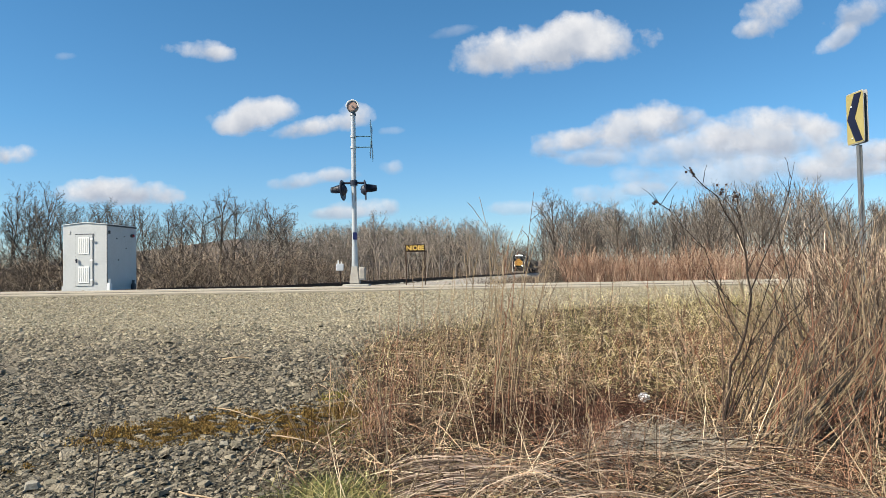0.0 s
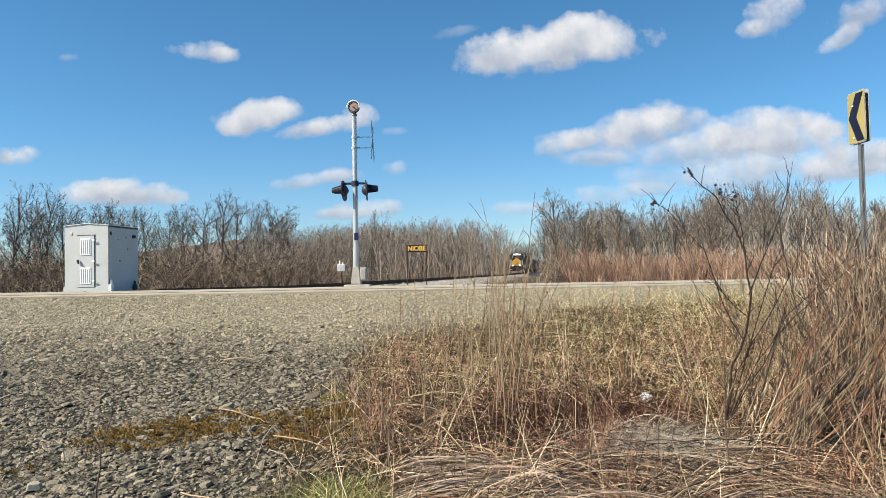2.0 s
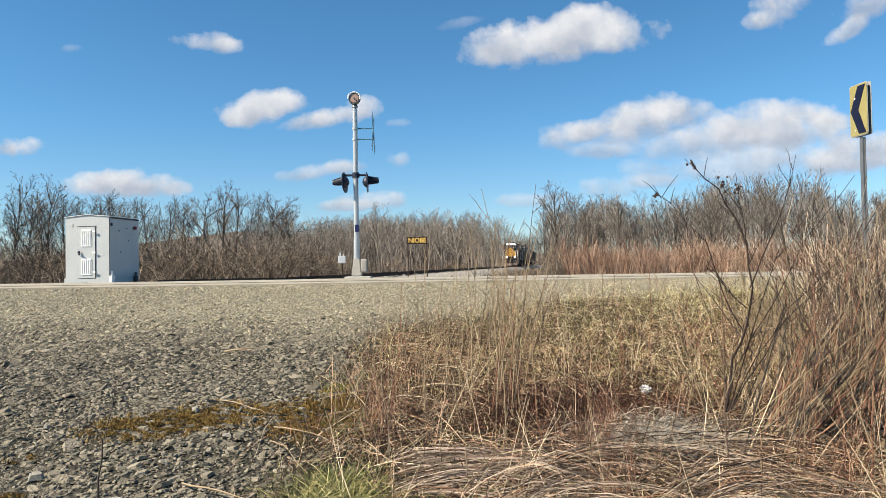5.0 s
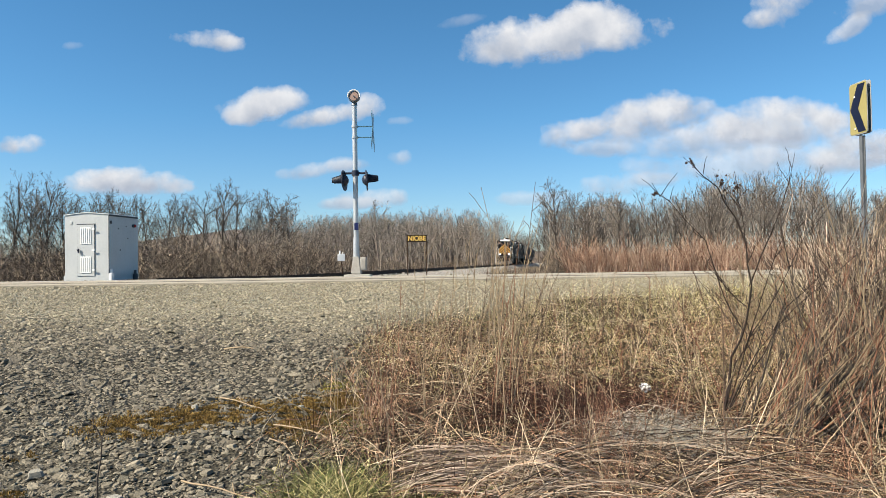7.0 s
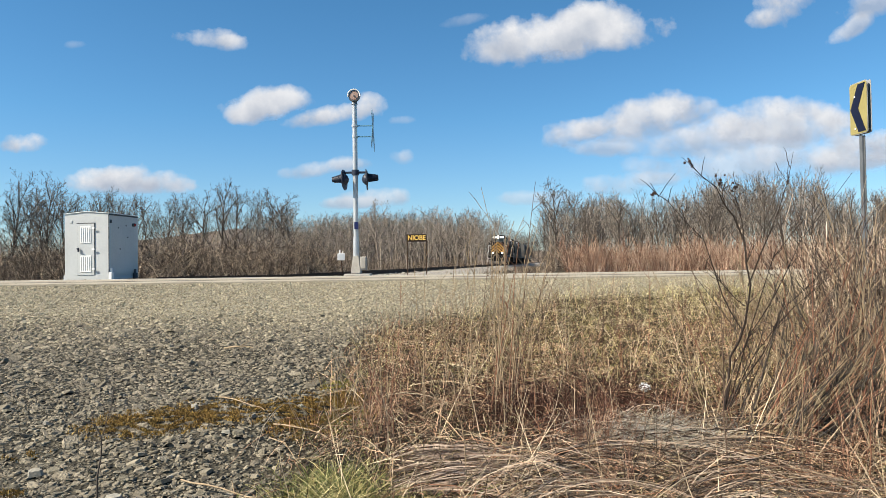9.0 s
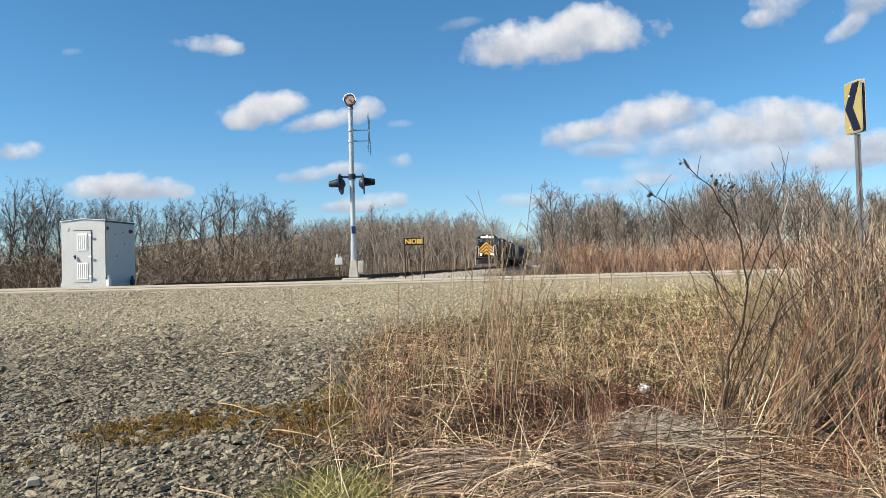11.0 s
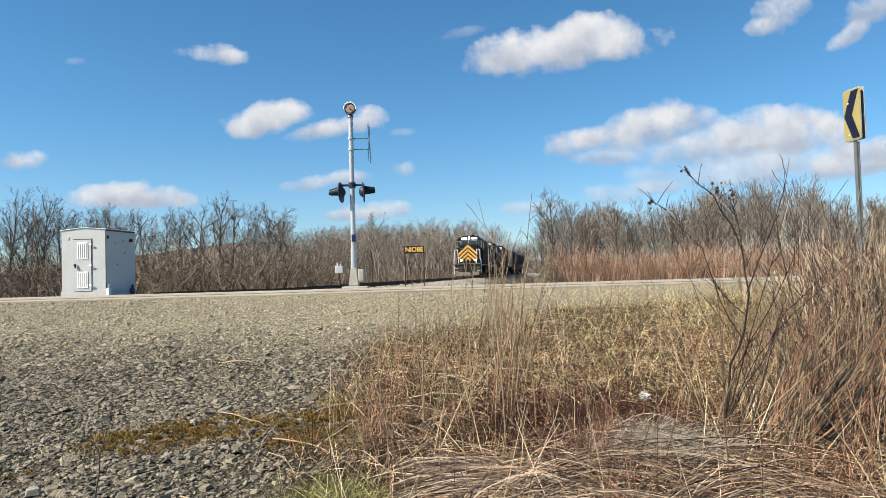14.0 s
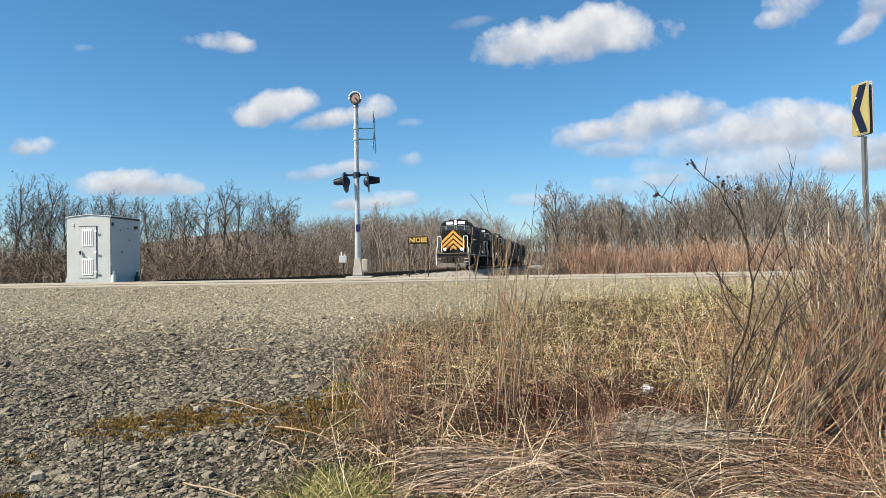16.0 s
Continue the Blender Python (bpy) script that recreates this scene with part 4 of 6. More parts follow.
# brush
BRUSH = [shrub_arrays(400 + k, 3.2, 7, 0.55, 0.0095, (3, 5), 3, 0.17, fine=2, foot=0.12, fork=0.8) for k in range(6)]
spots = []
for i in range(350):
    y = r.uniform(37, 80)
    c = r.uniform(-160, 600)
    x = px(c, y)
    if x > TRACK_X0 + TRACK_SLOPE * y - 6.5 or (y < 40 and c > 330):
        continue
    spots.append((x, y, float(ground_z(x, y)), r.uniform(0, 6.3), r.uniform(0.55, 1.1), 1.0))
for i in range(150):
    y = r.uniform(70, 190)
    x = TRACK_X0 + TRACK_SLOPE * y - r.uniform(5.5, 30)
    spots.append((x, y, float(ground_z(x, y)), r.uniform(0, 6.3), r.uniform(0.4, 0.85), 1.0))
for i in range(200):
    y = r.uniform(62, 150)
    x = TRACK_X0 + TRACK_SLOPE * y + r.uniform(5.5, 45)
    if not clear(x, y, 1.8):
        continue
    spots.append((x, y, float(ground_z(x, y)), r.uniform(0, 6.3), r.uniform(0.7, 1.2), 1.0))
for i in range(90):           # far end of the cutting
    y = r.uniform(200, 400)
    x = px(r.uniform(870, 1015), y)
    if abs(x - TRACK_X0 - TRACK_SLOPE * y) > 4.5:
        spots.append((x, y, float(ground_z(x, y)), r.uniform(0, 6.3), r.uniform(1.2, 2.4), 1.0))
scatter("brush", BRUSH, spots, M["brush"], "thicket of bare brown brush along the track", "brush")

REDS = [shrub_arrays(500 + k, 1.9, 14, 0.30, 0.0065, (3, 5), 2, 0.09, fine=2) for k in range(4)]
spots = []
for i in range(280):
    y = r.uniform(34, 58)
    x = px(r.uniform(1005, 1640), y)
    spots.append((x, y, float(ground_z(x, y)), r.uniform(0, 6.3), r.uniform(0.45, 1.15), 1.0))
scatter("red_brush", REDS, spots, M["redtwig"], "stand of reddish bare twigs behind the road", "brush")

# a low far ridge
def ridge():
    xs = np.linspace(-900, 900, 140)
    rows = []
    for y, f in ((520, 0.0), (640, 0.75), (760, 1.0), (900, 0.2)):
        h = 11 + 31 * np.exp(-((xs + 200) / 150) ** 2) + 2 * np.sin(xs / 67) + 1.0 * np.sin(xs / 13)
        rows.append(np.stack([xs, np.full_like(xs, y), -2 + h * f], 1))
    v = np.concatenate(rows)
    w = len(xs)
    f = [(j * w + i, j * w + i + 1, (j + 1) * w + i + 1, (j + 1) * w + i) for j in range(3) for i in range(w - 1)]
    m = material("far_woods", [(0.10, 0.075, 0.06), (0.16, 0.125, 0.10), (0.22, 0.18, 0.15)], 0.03, 1.0, fine=0.5, bump=0.0)
    ob = new("backdrop_hill", fast_mesh("backdrop_hill", v, f, m, True))
    tagged(ob, "low far hill covered in bare woods", "hill", kind="structure")


ridge()

# ---- clouds ----


def cloud_material():
    """Soft-edged white cloud: an oval torn by noise, thinner towards its rim. It glows, with its shading painted in."""
    m = bpy.data.materials.new("cloud")
    m.use_nodes = True
    nt = m.node_tree
    nt.nodes.clear()
    N, L = nt.nodes.new, nt.links.new

    def calc(op, *src, clamp=False):
        q = N("ShaderNodeMath")
        q.operation, q.use_clamp = op, clamp
        for k, s in enumerate(src):
            if hasattr(s, "links"):
                L(s, q.inputs[k])
            else:
                q.inputs[k].default_value = s
        return q.outputs[0]
    tc = N("ShaderNodeTexCoord")
    info = N("ShaderNodeObjectInfo")
    gen = N("ShaderNodeVectorMath")
    gen.operation = "MULTIPLY_ADD"
    gen.inputs[1].default_value, gen.inputs[2].default_value = (2, 2, 2), (-1, -1, -1)
    L(tc.outputs["Generated"], gen.inputs[0])
    shift = N("ShaderNodeVectorMath")
    shift.operation = "ADD"
    L(tc.outputs["Object"], shift.inputs[0])
    sc = calc("MULTIPLY", info.outputs["Random"], 9000.0)
    cmb = N("ShaderNodeCombineXYZ")
    L(sc, cmb.inputs[0])
    L(sc, cmb.inputs[1])
    L(cmb.outputs[0], shift.inputs[1])
    n1 = N("ShaderNodeTexNoise")
    n1.inputs["Scale"].default_value, n1.inputs["Detail"].default_value, n1.inputs["Roughness"].default_value = 0.0070, 10, 0.57
    L(shift.outputs[0], n1.inputs["Vector"])
    n2 = N("ShaderNodeTexNoise")
    n2.inputs["Scale"].default_value, n2.inputs["Detail"].default_value = 0.008, 4
    L(shift.outputs[0], n2.inputs["Vector"])
    sep = N("ShaderNodeSeparateXYZ")
    L(gen.outputs[0], sep.inputs[0])
    x2 = calc("MULTIPLY", sep.outputs["X"], sep.outputs["X"])
    zz = calc("ADD", sep.outputs["Z"], 0.12)
    below = calc("MULTIPLY", calc("MINIMUM", zz, 0.0), 1.25)
    z2 = calc("ADD", calc("MULTIPLY", calc("MAXIMUM", zz, 0.0), calc("MAXIMUM", zz, 0.0)), calc("MULTIPLY", below, below))
    rr = calc("ADD", x2, z2)
    body = calc("SUBTRACT", 0.58, rr)
    dens = calc("ADD", body, calc("MULTIPLY", calc("SUBTRACT", n1.outputs["Fac"], 0.5), 2.0))
    alpha = calc("MULTIPLY", dens, 1.75, clamp=True)
    alpha = calc("MULTIPLY", alpha, calc("MULTIPLY", calc("SUBTRACT", 1.0, rr), 4.0, clamp=True))
    col = N("ShaderNodeAttribute")
    col.attribute_type, col.attribute_name = "OBJECT", "thickness"
    alpha = calc("MULTIPLY", alpha, col.outputs["Fac"])
    # sunlit tops and grey shaded undersides are painted into the emission colour
    tone = calc("ADD", calc("MULTIPLY", sep.outputs["Z"], 0.55), calc("MULTIPLY", n2.outputs["Fac"], 1.1))
    ramp = N("ShaderNodeValToRGB")
    ramp.color_ramp.elements[0].position, ramp.color_ramp.elements[0].color = 0.25, (0.225, 0.25, 0.295, 1)
    ramp.color_ramp.elements[1].position, ramp.color_ramp.elements[1].color = 0.75, (0.415, 0.418, 0.428, 1)
    L(tone, ramp.inputs[0])
    em = N("ShaderNodeEmission")
    L(ramp.outputs[0], em.inputs["Color"])
    tr = N("ShaderNodeBsdfTransparent")
    mix = N("ShaderNodeMixShader")
    L(alpha, mix.inputs[0])
    L(tr.outputs[0], mix.inputs[1])
    L(em.outputs[0], mix.inputs[2])
    out = N("ShaderNodeOutputMaterial")
    L(mix.outputs[0], out.inputs[0])
    return m


CLOUD_MAT = cloud_material()
clouds = []


def cloud(thick, puffs):
    """A cloud far off, made of overlapping puffs: column and row of the middle, width and height in the view, tilt."""
    D = 2600.0 + len(clouds) * 25.0
    base = None
    for n, (c, row, w, h, tilt) in enumerate(puffs):
        d = D + n * 6.0
        k = d / 1254
        x, z = (c - (row - 482) * 0.0175 - 784) * k, EYE.z + (490 - row - (c - 784) * 0.0175) * k
        if base is None:
            m = Matrix.Translation((x, d, z))
            base = thing("cloud", m, "white fair-weather cloud drifting in a blue sky", "cloud", "drifting clouds")
            clouds.append((base, m, 4.2))
        bm = bmesh.new()
        bmesh.ops.create_grid(bm, x_segments=12, y_segments=6, size=0.5)
        for v in bm.verts:
            v.co = Vector((v.co.x * w * k * 1.45, 0, v.co.y * h * k * 1.42))
            v.co.y = 5 * ((v.co.x / (w * k)) ** 2 + (v.co.z / (h * k)) ** 2)
        p = part("puff", bm, CLOUD_MAT, base, m=m.inverted() @ Matrix.Translation((x, d, z)) @ Matrix.Rotation(radians(tilt - 1.0), 4, "Y"))
        p["thickness"] = thick


cloud(1.0, [(975, 85, 320, 95, -6), (1045, 66, 170, 90, 0), (900, 98, 170, 64, -10), (1000, 60, 120, 70, -15)])
cloud(0.95, [(440, 214, 150, 64, -12), (462, 203, 110, 54, -4), (415, 224, 90, 40, -8)])
cloud(0.95, [(560, 230, 150, 38, -8), (622, 216, 90, 52, -6)])
cloud(0.85, [(350, 92, 125, 40, 8), (385, 96, 60, 24, 0)])
cloud(0.9, [(1095, 240, 280, 72, -8), (1165, 214, 165, 66, -4), (1030, 248, 140, 42, -10)])
cloud(0.9, [(1370, 240, 270, 86, 2), (1300, 258, 240, 70, 0), (1425, 220, 140, 58, 10)])
cloud(0.9, [(1530, 276, 170, 56, 0), (1490, 300, 200, 50, 0)])
cloud(0.6, [(1440, 292, 330, 80, 0), (1290, 312, 470, 64, 0), (1230, 275, 420, 60, 0), (1050, 285, 110, 34, 0)])
cloud(0.85, [(1370, 22, 120, 90, -30), (1340, 50, 70, 40, -10)])
cloud(0.7, [(1525, 22, 120, 60, -20), (1490, 70, 90, 36, -30)])
cloud(0.95, [(205, 347, 215, 54, 3), (180, 341, 120, 50, -8), (250, 353, 140, 40, 4)])
cloud(0.9, [(12, 278, 88, 42, 0)])
cloud(0.65, [(550, 324, 140, 32, -6), (590, 314, 70, 30, 0)])
cloud(0.65, [(645, 376, 140, 36, 0), (600, 384, 100, 24, 0)])
cloud(0.55, [(1085, 350, 130, 44, 0), (1150, 340, 90, 30, 0)])
cloud(0.3, [(690, 305, 44, 26, 12), (700, 300, 26, 22, 0)])
cloud(0.35, [(690, 237, 46, 20, 0)])
cloud(0.22, [(805, 58, 80, 22, -10)])
cloud(0.22, [(110, 104, 40, 16, 0)])
cloud(0.4, [(930, 374, 140, 28, 0)])

# ---- stones ----
M["slate"] = material("slate_stone", [(0.080, 0.069, 0.051), (0.118, 0.102, 0.076), (0.150, 0.130, 0.096), (0.205, 0.178, 0.132)], 9, 0.85, per="island", bump=0.8, bump_scale=60, tone=1.36)
M["slate_single"] = material("loose_slate", [(0.095, 0.084, 0.06), (0.15, 0.134, 0.098), (0.22, 0.198, 0.148)], 9, 0.85, per="object", bump=0.5, bump_scale=60, tone=0.88)
M["pale_stone"] = material("pale_stone", [(0.27, 0.25, 0.205), (0.44, 0.41, 0.345)], 14, 0.85, per="object", bump=0.4, bump_scale=50)
M["tan_gravel"] = material("tan_gravel", [(0.19, 0.160, 0.108), (0.29, 0.25, 0.173), (0.35, 0.305, 0.215), (0.42, 0.37, 0.265)], 9, 0.9, per="island", tone=1.0)
M["straw"] = material("dead_grass", [(0.014, 0.011, 0.005), (0.085, 0.07, 0.026), (0.36, 0.30, 0.115), (0.98, 0.86, 0.47)], 2, 0.8, per="island", spec=0.25, tone=0.95)
M["russet"] = material("russet_stems", [(0.010, 0.005, 0.003), (0.07, 0.034, 0.02), (0.30, 0.152, 0.09), (0.82, 0.57, 0.38)], 2, 0.8, per="island", spec=0.25, tone=0.92)
M["stalk"] = material("dry_stalks", [(0.02, 0.013, 0.008), (0.10, 0.07, 0.04), (0.40, 0.30, 0.19), (0.92, 0.77, 0.55)], 2, 0.75, per="island", spec=0.3, tone=0.86)
M["cane"] = material("grey_brown_canes", [(0.008, 0.005, 0.004), (0.035, 0.021, 0.015), (0.15, 0.10, 0.07), (0.78, 0.63, 0.47)], 2, 0.8, per="island", spec=0.25, tone=1.0)
M["green"] = material("fresh_grass", [(0.05, 0.075, 0.015), (0.17, 0.20, 0.05), (0.50, 0.46, 0.19)], 2, 0.7, per="island")
M["moss"] = material("rusty_moss", [(0.06, 0.036, 0.012), (0.135, 0.082, 0.022), (0.25, 0.168, 0.048)], 12, 1.0, per="island", tone=1.28)
M["moss_green"] = material("yellow_green_moss", [(0.22, 0.20, 0.03), (0.36, 0.32, 0.06)], 12, 1.0, per="island")


def weed_edge(y):
    """x at which the gravel gives way to weeds, by depth."""
    return np.interp(y, [0, 5, 8.5, 9.5, 10.5, 11.5, 12.2, 12.8, 13.4], [-0.85, -1.1, -1.0, -0.6, 0.1, 1.2, 2.5, 4.4, 8.0])


def stone_template(seed):
    """Flat angular flake of unit length: points and quads."""
    q = np.random.default_rng(seed)
    n = 6
    a = np.sort(q.uniform(0, 2 * math.pi, n)) * 0.35 + np.linspace(0, 2 * math.pi, n, endpoint=False) * 0.65
    rad = q.uniform(0.38, 0.55, n)
    sx, sy = 1.0, q.uniform(0.38, 0.7)
    base = np.stack([rad * np.cos(a) * sx, rad * np.sin(a) * sy, np.full(n, -0.12)], 1)
    mid = base * (1.04, 1.04, 0) + np.stack([np.zeros(n), np.zeros(n), q.uniform(0.05, 0.12, n)], 1)
    top = base * (0.8, 0.8, 0) + np.stack([np.zeros(n), np.zeros(n), q.uniform(0.13, 0.20, n)], 1)
    mid[:, 2] -= 0.16
    V = np.concatenate([mid, top])
    F = []
    for lv in range(1):
        for i in range(n):
            k = (i + 1) % n
            F.append((lv * n + i, lv * n + k, (lv + 1) * n + k, (lv + 1) * n + i))
    t = n
    F += [(t, t + 1, t + 2, t + 3), (t, t + 3, t + 4, t + 5)]
    return V, np.array(F)


STONES = [stone_template(900 + k) for k in range(10)]


def chip_template(seed):
    """Small angular chip: a skewed block."""
    q = np.random.default_rng(seed)
    base = np.array([(-0.5, -0.35, -0.1), (0.45, -0.4, -0.1), (0.5, 0.38, -0.1), (-0.42, 0.4, -0.1)]) + q.normal(0, 0.09, (4, 3)) * (1, 1, 0)
    top = base * (0.8, 0.8, 0) + np.stack([q.normal(0, 0.05, 4), q.normal(0, 0.05, 4), q.uniform(0.14, 0.3, 4)], 1)
    return np.concatenate([base, top]), np.array([(0, 1, 5, 4), (1, 2, 6, 5), (2, 3, 7, 6), (3, 0, 4, 7), (4, 5, 6, 7)])


CHIPS = [chip_template(950 + k) for k in range(8)]


def stone_field(name, x, y, size, mat, label, seed, lift=0.0, flat=1.0, tilt=0.22, shapes=None):
    shapes = shapes or STONES
    q = np.random.default_rng(seed)
    z = ground_z(x, y)
    kind = q.integers(0, len(shapes), len(x))
    VV, FF, off = [], [], 0
    for k in range(len(shapes)):
        s = np.nonzero(kind == k)[0]
        V, F = shapes[k]
        n = len(s)
        a = q.uniform(0, 2 * math.pi, n)
        tx, ty = q.normal(0, tilt, n), q.normal(0, tilt, n)
        c, sn = np.cos(a)[:, None], np.sin(a)[:, None]
        W = np.empty((n, len(V), 3))
        vx, vy, vz = V[None, :, 0], V[None, :, 1], V[None, :, 2] * flat
        X = vx * c - vy * sn
        Y = vx * sn + vy * c
        Z = vz + X * tx[:, None] + Y * ty[:, None]
        sz = size[s][:, None]
        W[..., 0], W[..., 1], W[..., 2] = X * sz + x[s][:, None], Y * sz + y[s][:, None], Z * sz + z[s][:, None] + lift + 0.04 * sz
        VV.append(W.reshape(-1, 3))
        FF.append((F[None] + (np.arange(n) * len(V))[:, None, None]).reshape(-1, 4) + off)
        off += n * len(V)
    ob = new(name, fast_mesh(name, np.concatenate(VV), np.concatenate(FF), mat))
    return tagged(ob, label, "gravel", kind="stuff")


q = np.random.default_rng(31)
# coarse dark slate on the lower bank
n = 50000
y = 2.7 + 8.3 * q.random(n) ** 0.75
x = q.uniform(-0.66, 0.12, n) * (y + 1.2)
keep = (x < weed_edge(y) + q.normal(0.15, 0.45, n)) & (q.random(n) < np.clip((11.0 - y) / 1.6, 0, 1))
x, y = x[keep], y[keep]
stone_field("slate_gravel", x, y, np.exp(q.normal(-3.22, 0.45, len(x))), M["slate"], "coarse dark slate gravel on the bank", 1, flat=0.56, tilt=0.24)
# finer tan gravel higher up
n = 74000
y = q.uniform(7.5, 15.1, n)
x = q.uniform(-0.68, 0.75, n) * (y + 1)
keep = (x < weed_edge(y) + q.normal(0.1, 0.3, n)) & (q.random(n) < np.clip((y - 8.2) / 2.0, 0, 1))
x, y = x[keep], y[keep]
stone_field("tan_gravel", x, y, np.exp(q.normal(-3.9, 0.36, len(x))), M["tan_gravel"], "pale tan roadside gravel near the road", 2, flat=1.3, tilt=0.3, shapes=CHIPS)
# gravel round the crossing and along the road's far side
n = 3500
y = q.uniform(19.1, 27.5, n)
x = q.uniform(-17, 16, n)
stone_field("crossing_gravel", x, y, np.exp(q.normal(-3.4, 0.3, n)), M["tan_gravel"], "pale gravel beyond the road", 3, flat=1.3, shapes=CHIPS)
# ballast stones on the near shoulder of the track
n = 8000
d = 23 + 72 * q.random(n) ** 1.3
u = q.uniform(0.92, 3.9, n)
bx = TRACK_X0 + TRACK_SLOPE * d + u
by = d - TRACK_SLOPE * u
st = stone_field("ballast_stones", bx, by, np.exp(q.normal(-2.5, 0.3, n)), M["ballast"], "pale crushed-stone ballast on the track shoulder", 4, flat=1.6, shapes=CHIPS)
co = np.empty(len(st.data.vertices) * 3, dtype=np.float32)
st.data.vertices.foreach_get("co", co)
co = co.reshape(-1, 3)
base_z = ground_z(co[:, 0], co[:, 1])
su = (co[:, 0] - TRACK_X0 - TRACK_SLOPE * co[:, 1])
co[:, 2] += (RAIL_Z0 + RAIL_DROP * co[:, 1] + np.interp(su, [0.9, 1.8, 4.2], [-0.21, -0.25, -1.1])) - base_z
st.data.vertices.foreach_set("co", co.ravel())
st.data.update()


# ---- grass and weeds ----


def stems_mesh(P, R, sides):
    """P: (N, K, 3) lines, R: (N, K) radii. Points and quads of tapered stems; two sides give flat blades."""
    N, K, _ = P.shape
    T = np.empty_like(P)
    T[:, 1:-1] = P[:, 2:] - P[:, :-2]
    T[:, 0], T[:, -1] = P[:, 1] - P[:, 0], P[:, -1] - P[:, -2]
    T /= np.linalg.norm(T, axis=2, keepdims=True) + 1e-9
    ref = np.random.default_rng(N).normal(0, 1, (N, 1, 3))
    A = np.cross(T, ref)
    A /= np.linalg.norm(A, axis=2, keepdims=True) + 1e-9
    B = np.cross(T, A)
    if sides == 2:
        ring = np.stack([P + A * R[..., None], P - A * R[..., None]], 2)
    else:
        ring = np.stack([P + R[..., None] * (math.cos(2 * math.pi * k / sides) * A + math.sin(2 * math.pi * k / sides) * B) for k in range(sides)], 2)
    V = ring.reshape(-1, 3)
    i = np.arange(N)[:, None, None] * K * sides + np.arange(K - 1)[None, :, None] * sides
    ks = np.arange(1 if sides == 2 else sides)[None, None, :]
    k2 = (ks + 1) % sides
    F = np.stack([i + ks, i + k2, i + sides + k2, i + sides + ks], -1).reshape(-1, 4)
    return V, F


def upright(x, y, length, lean, curve, radius, seed, K=4, wind=0.0, az=None):
    """Blades that stand and bend over."""
    q = np.random.default_rng(seed)
    n = len(x)
    az = q.uniform(0, 2 * math.pi, n) if az is None else az
    t = np.linspace(0, 1, K)[None, :]
    out = (lean[:, None] * t + curve[:, None] * t ** 2) * length[:, None]
    up = np.sqrt(np.clip(1 - (lean[:, None] + curve[:, None] * t) ** 2 * 0.75, 0.05, 1)) * t * length[:, None]
    P = np.stack([x[:, None] + out * np.cos(az)[:, None] + wind * t ** 2 * length[:, None], y[:, None] + out * np.sin(az)[:, None], ground_z(x, y)[:, None] - 0.02 + up], -1)
    P += q.normal(0, 0.012, P.shape) * np.array([1, 1, 0.3]) * t[..., None] * length[:, None, None] ** 0.5
    R = radius[:, None] * (1 - 0.75 * t)
    return P, R


def swath(x, y):
    """Direction in which the dead stems have been laid over."""
    return 0.15 + 0.75 * np.sin(x * 1.1 + 0.7 * y) + 0.45 * np.sin(2.3 * y - 1.9 * x)


def lying(x, y, length, height, az, radius, seed, K=6, bend=0.22):
    """Stems that lie arched over the ground."""
    q = np.random.default_rng(seed)
    n = len(x)
    t = np.linspace(0, 1, K)[None, :]
    turn = az[:, None] + q.normal(0, bend, n)[:, None] * t
    step = length[:, None] / (K - 1)
    X = x[:, None] + np.cumsum(np.cos(turn) * step, 1)
    Y = y[:, None] + np.cumsum(np.sin(turn) * step, 1)
    H = height[:, None] * np.sin(np.pi * (0.12 + 0.85 * t)) ** 0.8 + 0.015
    P = np.stack([X, Y, ground_z(X, Y) + H], -1)
    P += q.normal(0, 0.004, P.shape)
    return P, np.repeat(radius[:, None], K, 1) * (1 - 0.6 * t)


def stuff(name, P, R, sides, mat, label, category="grass"):
    low = P[..., 0].min(1)
    ok = low > weed_edge(P[:, 0, 1]) - 0.12 + 0.25 * np.sin(P[:, 0, 1] * 9.0) * np.sin(P[:, 0, 1] * 3.7)
    if name in ("russet_stems", "straw_stems", "dead_grass"):
        bare = ((P[:, 2, 0] + 0.66) / 0.36) ** 2 + ((P[:, 2, 1] - 3.95) / 0.6) ** 2 < 1
        ok &= ~bare
        ok &= ((P[:, 2, 0] + 0.95) / 0.40) ** 2 + ((P[:, 2, 1] - 5.75) / 0.7) ** 2 > 1
    P, R = P[ok], R[ok]
    V, F = stems_mesh(P, R, sides)
    ob = new(name, fast_mesh(name, V, F, mat))
    return tagged(ob, label, category, kind="stuff")


def weedy(n, y0, y1, seed, power=1.0, x_to=0.70, soft=0.15):
    q = np.random.default_rng(seed)
    y = y0 + (y1 - y0) * q.random(n) ** power
    e = weed_edge(y)
    x = e + (x_to * (y + 1.0) - e) * q.random(n) + q.normal(0, soft, n)
    # patchy cover
    patch = np.sin(x * 2.3 + 1.3 * np.sin(y * 1.7)) * np.sin(y * 2.1 + 1.1 * np.sin(x * 1.4))
    k = q.random(n) < 0.72 + 0.28 * patch
    return x[k], y[k], q


